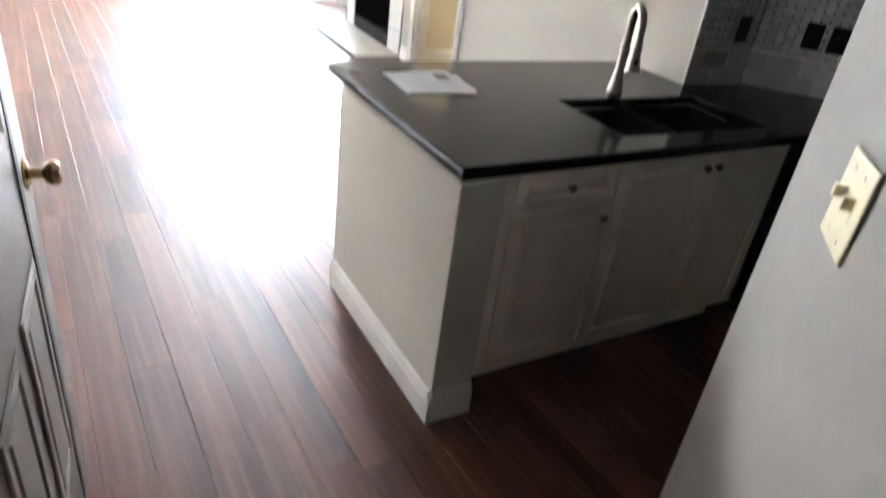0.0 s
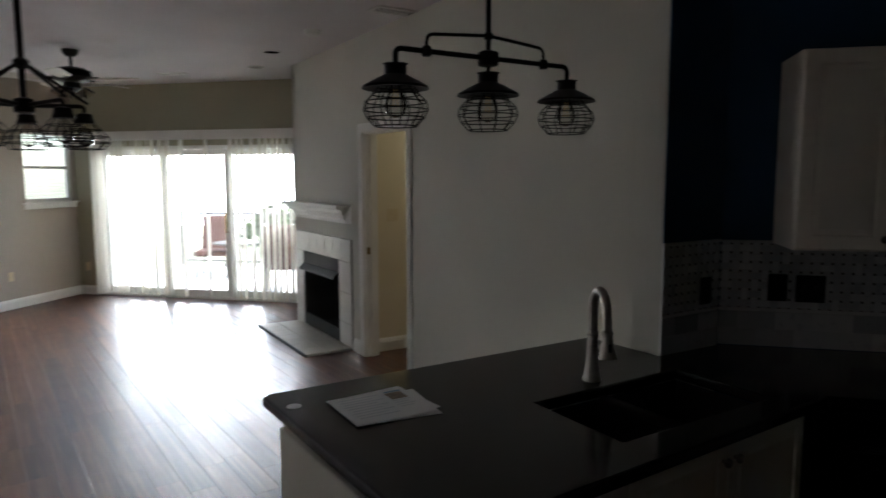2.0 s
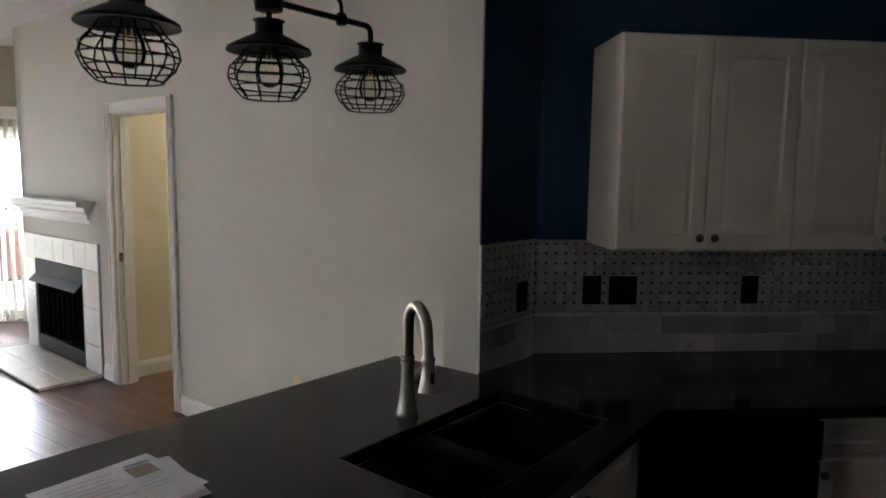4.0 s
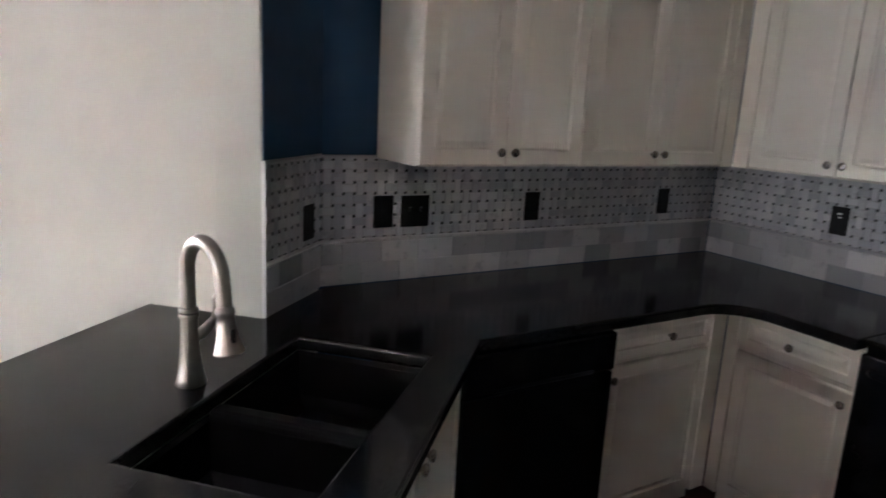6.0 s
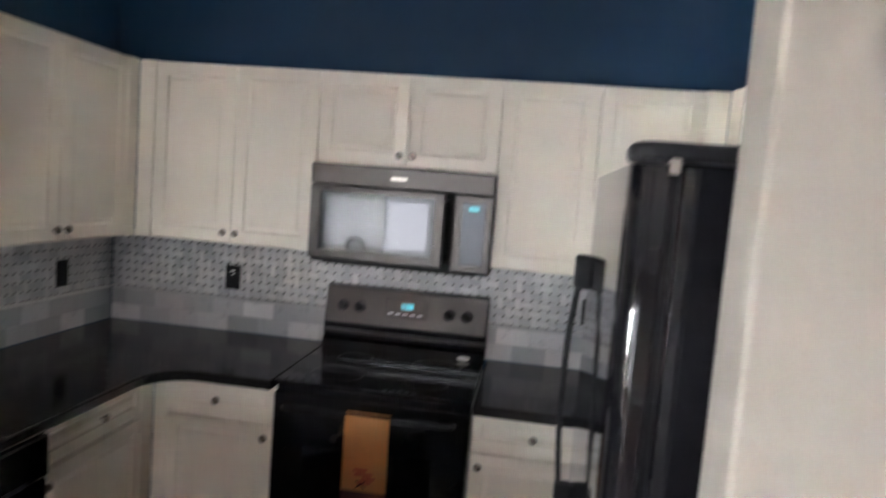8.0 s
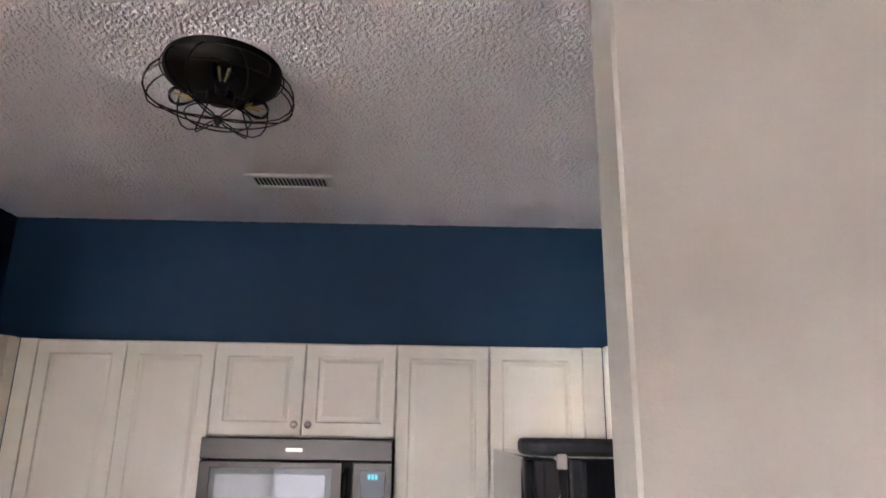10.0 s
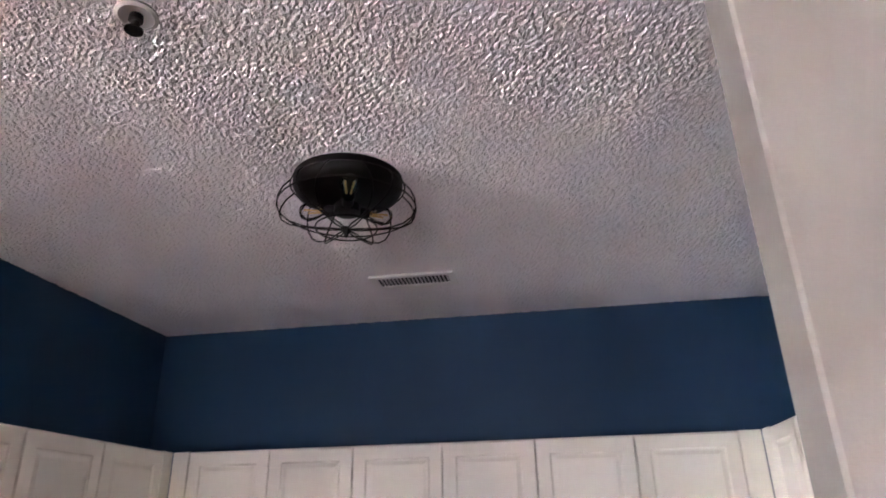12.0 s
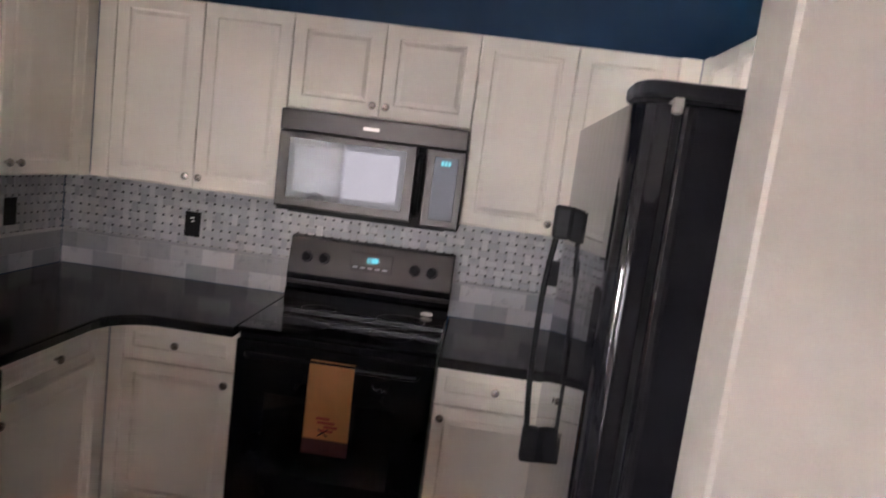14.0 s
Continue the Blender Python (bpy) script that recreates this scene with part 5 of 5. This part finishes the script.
# ---- outlets and switches ----


def plate(m, w, mat, kind, label, toggles=0, h=0.118):
    r = root(kind, m, label, "outlet" if toggles == 0 else "switch", "wall plates")
    part("plate", boxes(((-w / 2, -0.006, -h / 2), (w / 2, -0.0005, h / 2)), bevel=0.003, segs=2), mat, r)
    n = max(1, round(w / 0.06))
    for i in range(n):
        cx = (i - (n - 1) / 2) * 0.046
        if toggles:
            part("toggle", prism([(cx - 0.005, -0.020), (cx + 0.005, -0.020), (cx + 0.005, -0.004), (cx - 0.005, -0.004)], 0.0, 0.016, 0.002), mat, r)
            part("slot", boxes(((cx - 0.007, -0.0066, -0.014), (cx + 0.007, -0.0058, 0.018))), mat, r)
        else:
            for z in (-0.021, 0.021):
                part("socket_face", boxes(((cx - 0.016, -0.0075, z - 0.014), (cx + 0.016, -0.0062, z + 0.014)), bevel=0.0006), mat, r)
        for z in ((-0.042, 0.042) if toggles else (0.0,)):
            part("screw", lathe([(0.003, 0.006), (0.003, 0.0072), (0.001, 0.0075)], 8, (cx, 0, z), axis="y"), mat, r)
    return r


TN = -0.0115
plate(pose(-1.815, TN, 1.178), 0.078, BLACKMAT, "wall_outlet", "black outlet plate in the marble backsplash")
plate(pose(-1.685, TN, 1.176), 0.118, BLACKMAT, "wall_switch", "black double switch plate in the marble backsplash", 2)
plate(pose(-1.140, TN, 1.178), 0.075, BLACKMAT, "wall_outlet", "black outlet plate in the marble backsplash")
plate(pose(-0.366, TN, 1.179), 0.075, BLACKMAT, "wall_outlet", "black outlet plate in the marble backsplash")
safe = plate(pose(TN, -0.646, 1.180, 0, 0, -90), 0.075, BLACKMAT, "wall_outlet", "black outlet plate with pale buttons in the backsplash")
part("button", boxes(((-0.010, -0.0090, 0.026), (0.008, -0.0076, 0.034)), bevel=0.0006), WHITEPL, safe, "pale test button")
part("button", boxes(((-0.004, -0.0090, 0.012), (0.010, -0.0076, 0.018)), bevel=0.0006), WHITEPL, safe, "pale reset button")
plate(pose(TN, -2.340, 1.180, 0, 0, -90), 0.075, BLACKMAT, "wall_outlet", "black outlet plate in the marble backsplash")
plate(DIAG @ pose(-1.560, 1.440, 1.165), 0.075, BLACKMAT, "wall_outlet", "black outlet plate in the marble backsplash")
plate(pose(-2.2145, -2.626, 1.309, 0, 0, -90), 0.118, IVORY, "wall_switch", "ivory double toggle switch plate on the wing wall", 2)
plate(DIAG @ pose(PW - 0.0005, 2.935, 0.46, 0, 0, -90), 0.075, IVORY, "wall_outlet", "ivory outlet plate on the pale wall")
plate(DIAG @ pose(-1.14, 5.1795, 1.30), 0.118, IVORY, "wall_switch", "ivory double switch plate in the hall", 2)
plate(pose(XW + 0.0005, 3.426, 0.41, 0, 0, 90), 0.075, IVORY, "wall_outlet", "ivory outlet plate on the living room wall")
plate(pose(XW + 0.0005, 3.646, 0.413, 0, 0, 90), 0.075, IVORY, "wall_outlet", "ivory outlet plate on the living room wall")
plate(pose(-9.62, YN - 0.0005, 0.40), 0.075, IVORY, "wall_outlet", "ivory outlet plate beside the blinds")

# ---- outside ----
setting("ground", boxes(((-60, YN + 0.15, -0.6), (40, 70, -0.25))), LAWN, "sunlit grass beyond the patio", "ground")
setting("patio", boxes(((-10.5, YN + 0.145, -0.25), (-4.0, 8.2, -0.04))), CONCRETE, "pale concrete patio slab", "patio")
# glowing sheets stand in for the bright outdoors and light the rooms
setting("backdrop", boxes(((-22, 20, -0.3), (2, 20.1, 6.5))), glow("outdoor_glow_sheet", (0.96, 0.98, 1.0), 12.5), "glowing sheet that stands in for the bright outdoors", "backdrop")
setting("backdrop", boxes(((-15, -5, -0.3), (-14.9, 9.0, 5.0))), glow("window_glow_sheet", (0.97, 0.98, 1.0), 0.26), "glowing sheet that stands in for daylight outside the windows", "backdrop")
house = root("apartment_building", pose(-6.6, 18.0, -0.25), "pale sided apartment building with balcony windows", "building")
part("wall", boxes(((0, 0, 0), (6.0, 1.6, 3.7))), SIDING, house)
part("roof", prism([(-0.3, -0.3), (6.3, -0.3), (6.3, 1.8), (-0.3, 1.8)], 3.7, 3.95, 0.05, 1), SIDING, house)
for fx in range(4):
    for fz in (0.9, 2.4):
        wn = part("window", boxes(((0.4 + fx * 1.45, -0.03, fz), (1.2 + fx * 1.45, 0.02, fz + 0.95)), bevel=0.01), TRIM, house)
        for s in (0, 1):
            part("pane", boxes(((0.46 + fx * 1.45, -0.045, fz + 0.06 + s * 0.43), (1.14 + fx * 1.45, -0.031, fz + 0.46 + s * 0.43))), DARKPANE, wn)
rail = root("patio_railing", pose(0, 0, 0), "grey metal patio railing with balusters", "railing")
part("top_rail", boxes(((-10.4, 8.05, 0.95), (-4.2, 8.10, 1.0)), bevel=0.006), RAILMETAL, rail)
part("bottom_rail", boxes(((-10.4, 8.055, 0.05), (-4.2, 8.095, 0.09)), bevel=0.004), RAILMETAL, rail)
for i in range(5):
    part("post", boxes(((-10.4 + i * 1.54, 8.045, -0.04), (-10.35 + i * 1.54, 8.105, 1.03)), bevel=0.004), RAILMETAL, rail)
for i in range(48):
    part("baluster", boxes(((-10.28 + i * 0.128, 8.066, 0.09), (-10.264 + i * 0.128, 8.082, 0.95))), RAILMETAL, rail)
hr = random.Random(9)


def shrub(x, y, s):
    bm = bmesh.new()
    for i in range(420):
        d = Vector((hr.gauss(0, 1), hr.gauss(0, 1), hr.gauss(0, 1))).normalized()
        rad = s * hr.uniform(0.72, 1.06)
        c = Vector((d.x * rad * 1.25, d.y * rad, abs(d.z) * rad * 1.05 + 0.05))
        t = Vector((hr.uniform(-1, 1), hr.uniform(-1, 1), hr.uniform(-1, 1))).normalized() * s * 0.16
        q = d.cross(t).normalized() * s * 0.09
        vs = [bm.verts.new(c + k) for k in (t, q, -t, -q)]
        bm.faces.new(vs)
    r = root("shrub", pose(x, y, -0.25), "rounded green garden shrub", "shrub", "shrubs")
    part("leaves", bm, HEDGE, r)
    part("stem", tube([(0, 0, 0), (0.02, 0, s * 0.5)], [0.05, 0.03], 6), MAROON, r)


for x, y, s in ((-5.2, 13.5, 0.9), (-6.6, 14.2, 0.8), (-8.2, 14.0, 0.9), (-9.6, 14.6, 0.8), (-11.3, 14.1, 1.0)):
    shrub(x, y, s)


def patio_chair(x, y, rz):
    r = root("patio_chair", pose(x, y, -0.04, 0, 0, rz), "rust red cushioned patio chair on grey legs", "chair", "patio chairs")
    part("seat", boxes(((-0.27, -0.27, 0.36), (0.27, 0.27, 0.46)), bevel=0.03, segs=2), CUSHION, r)
    bm = boxes(((-0.27, -0.05, 0), (0.27, 0.05, 0.62)), bevel=0.04, segs=2)
    bmesh.ops.transform(bm, matrix=pose(0, 0.27, 0.42, -14, 0, 0), verts=bm.verts)
    part("backrest", bm, CUSHION, r)
    for sx in (-0.25, 0.25):
        for sy in (-0.24, 0.24):
            part("leg", tube([(sx, sy, 0), (sx * 0.96, sy, 0.37)], 0.014, 8), RAILMETAL, r)
        part("armrest", tube(bend([(sx * 1.12, -0.24, 0.37), (sx * 1.12, -0.24, 0.62), (sx * 1.12, 0.30, 0.64)], 0.05), 0.015, 8), RAILMETAL, r)


patio_chair(-7.08, 5.75, -153)
patio_chair(-9.0, 7.0, 20)
table = root("patio_table", pose(-8.4, 6.7, -0.04), "small round grey patio table", "table")
part("tabletop", lathe([(0.36, 0.60), (0.37, 0.61), (0.37, 0.625), (0.35, 0.63)], 28), RAILMETAL, table)
for k in range(3):
    a = radians(120 * k)
    part("leg", tube([(0.30 * math.cos(a), 0.30 * math.sin(a), 0), (0.10 * math.cos(a), 0.10 * math.sin(a), 0.60)], 0.013, 8), RAILMETAL, table)

# ---- backsplash: two courses of marble below, basket weave above ----
Z0, ZT, ZW, ZX = 0.9145, 1.068, 1.083, 1.371


def splash(name, m, length, top_rail_to=0.0, dz=ZX):
    """Tiles on a wall that faces -y in the frame m, from 0 to length."""
    bed = setting(name, boxes(((0, -0.004, Z0), (length, -0.0006, dz))), GROUT, "marble tiled backsplash with basket weave mosaic", "backsplash", m)
    tw, th = 0.1535, 0.0762
    tile = {}

    def piece(x0, x1, z0, z1):
        key = round(x1 - x0, 4)
        if key not in tile:
            bm = boxes(((0.0008, -0.0105, 0.0008), (key - 0.0008, -0.0035, z1 - z0 - 0.0008)), bevel=0.0012)
            tile[key] = bpy.data.meshes.new("tile")
            bm.to_mesh(tile[key])
            bm.free()
            tile[key].materials.append(SUBWAY)
        ob = new("tile", tile[key])
        ob.parent = bed
        ob.location = (x0, 0, z0)

    for row in range(2):
        x = -0.5 * tw * row
        while x < length - 0.004:
            a, b = max(x, 0), min(x + tw, length)
            if b - a > 0.008:
                piece(a, b, Z0 + row * th, Z0 + (row + 1) * th)
            x += tw
    part("pencil_rail", tube([(0.001, -0.006, 1.0755), (length - 0.001, -0.006, 1.0755)], 0.0068, 10), SUBWAY, bed)
    if top_rail_to:
        part("pencil_rail", tube([(0.001, -0.006, dz + 0.003), (top_rail_to, -0.006, dz + 0.003)], 0.0068, 10), SUBWAY, bed)
    p, s, g = 0.0405, 0.0118, 0.0008
    nz = int((dz - ZW) / p) + 1
    nx = int(length / p) + 1
    verts, faces, dverts, dfaces = [], [], [], []

    def block(vs, fs, x0, x1, z0, z1, y):
        x0, x1, z0, z1 = max(x0, 0.0), min(x1, length), max(z0, ZW), min(z1, dz)
        if x1 - x0 < 0.003 or z1 - z0 < 0.003:
            return
        k = len(vs)
        e = 0.0012
        vs.extend([(x0, -0.003, z0), (x1, -0.003, z0), (x1, -0.003, z1), (x0, -0.003, z1), (x0 + e, y, z0 + e), (x1 - e, y, z0 + e), (x1 - e, y, z1 - e), (x0 + e, y, z1 - e)])
        fs.extend([(k + 4, k + 5, k + 6, k + 7), (k, k + 1, k + 5, k + 4), (k + 1, k + 2, k + 6, k + 5), (k + 2, k + 3, k + 7, k + 6), (k + 3, k, k + 4, k + 7)])

    for i in range(nx):
        for j in range(nz):
            cx, cz = (i + 0.5) * p, ZW + (j + 0.5) * p
            ex, ez = ((p + s) / 2, (p - s) / 2) if (i + j) % 2 == 0 else ((p - s) / 2, (p + s) / 2)
            block(verts, faces, cx - ex + g, cx + ex - g, cz - ez + g, cz + ez - g, -0.0095)
            block(dverts, dfaces, i * p - s / 2 + g, i * p + s / 2 - g, ZW + j * p - s / 2 + g, ZW + j * p + s / 2 - g, -0.0090)
    for nm, vs, fs, mt in (("mosaic", verts, faces, WEAVE), ("mosaic_dots", dverts, dfaces, DOT)):
        me = bpy.data.meshes.new(nm)
        me.from_pydata(vs, [], fs)
        me.materials.append(mt)
        ob = new(nm, me)
        ob.parent = bed
        tagged(ob, "", "", "", "stuff")
    return bed


splash("backsplash", pose(-2.047, 0, 0), 2.035, 0.222, 1.372)
splash("backsplash", pose(0, -0.012, 0, 0, 0, -90), 2.55)
splash("backsplash", DIAG @ pose(-1.828, 1.4505, 0), 0.368, 0.368, 1.376)
tagged(part("edge_trim", boxes(((-1.836, 1.437, 0.9145), (-1.829, 1.4515, 1.385)), bevel=0.002), TRIM), "white tile edge trim on the stub wall", "trim", "", "structure").matrix_world = DIAG

# ---- floor planks, laid on the diagonal ----
floor = tagged(new("floor"), "dark reddish hardwood plank floor, laid diagonally", "floor", "", "structure")
pr = random.Random(21)
PLW = 0.1375
LAY = pose(0, 0, 0, 0, 0, 49)
ca, sa = math.cos(radians(49)), math.sin(radians(49))
planks = []
a = -4.136 - 45 * PLW
while a < 4.6:
    # where the line of this course crosses the four sides of the house
    bx = sorted(((a * ca - x) / sa) for x in (XW - 0.1, 0.06))
    by = sorted(((y - a * sa) / ca) for y in (YS - 0.1, YN + 0.05))
    lo, hi = max(bx[0], by[0]), min(bx[1], by[1])
    b = lo - pr.uniform(0, 1.0)
    while b < hi:
        L = pr.choice((0.55, 0.75, 0.95, 1.15, 1.4))
        p0, p1 = max(b, lo), min(b + L, hi)
        if p1 - p0 > 0.12:
            planks.append((a, p0, p1))
        b += L
    a += PLW
planks.sort(key=lambda q: (q[0] + 3.9) ** 2 + ((q[1] + q[2]) / 2 - 2.4) ** 2 * 0.6)
unit = boxes(((0.0007, 0, -0.02), (PLW - 0.0007, 1, -0.0006)))
topv = [e for e in unit.edges if all(v.co.z > -0.001 for v in e.verts) and abs(e.verts[0].co.x - e.verts[1].co.x) < 1e-6]
bmesh.ops.bevel(unit, geom=topv, offset=0.0007, segments=1, affect="EDGES")
ume = bpy.data.meshes.new("plank")
unit.to_mesh(ume)
unit.free()
ume.materials.append(WOOD)
for a, p0, p1 in planks[:300]:
    ob = new("plank", ume)
    ob.parent = floor
    ob.matrix_world = LAY @ Matrix.Translation((a, p0 + 0.0006, 0)) @ Matrix.Diagonal((1, p1 - p0 - 0.0012, 1, 1))
vs, fs = [], []
for a, p0, p1 in planks[300:]:
    k = len(vs)
    x0, x1, y0, y1 = a + 0.0007, a + PLW - 0.0007, p0 + 0.0006, p1 - 0.0006
    e = 0.0009
    vs += [(x0, y0, -0.02), (x1, y0, -0.02), (x1, y1, -0.02), (x0, y1, -0.02), (x0, y0, -0.0016), (x1, y0, -0.0016), (x1, y1, -0.0016), (x0, y1, -0.0016), (x0 + e, y0, -0.0006), (x1 - e, y0, -0.0006), (x1 - e, y1, -0.0006), (x0 + e, y1, -0.0006)]
    fs += [(k + 8, k + 9, k + 10, k + 11), (k, k + 1, k + 5, k + 4), (k + 1, k + 2, k + 6, k + 5), (k + 2, k + 3, k + 7, k + 6), (k + 3, k, k + 4, k + 7), (k + 4, k + 5, k + 9, k + 8), (k + 5, k + 6, k + 10, k + 9), (k + 6, k + 7, k + 11, k + 10), (k + 7, k + 4, k + 8, k + 11)]
me = bpy.data.meshes.new("far_planks")
me.from_pydata(vs, [], fs)
me.materials.append(WOOD)
far = new("far_planks", me)
far.parent = floor
far.matrix_world = LAY
tagged(far, "", "", "", "stuff")
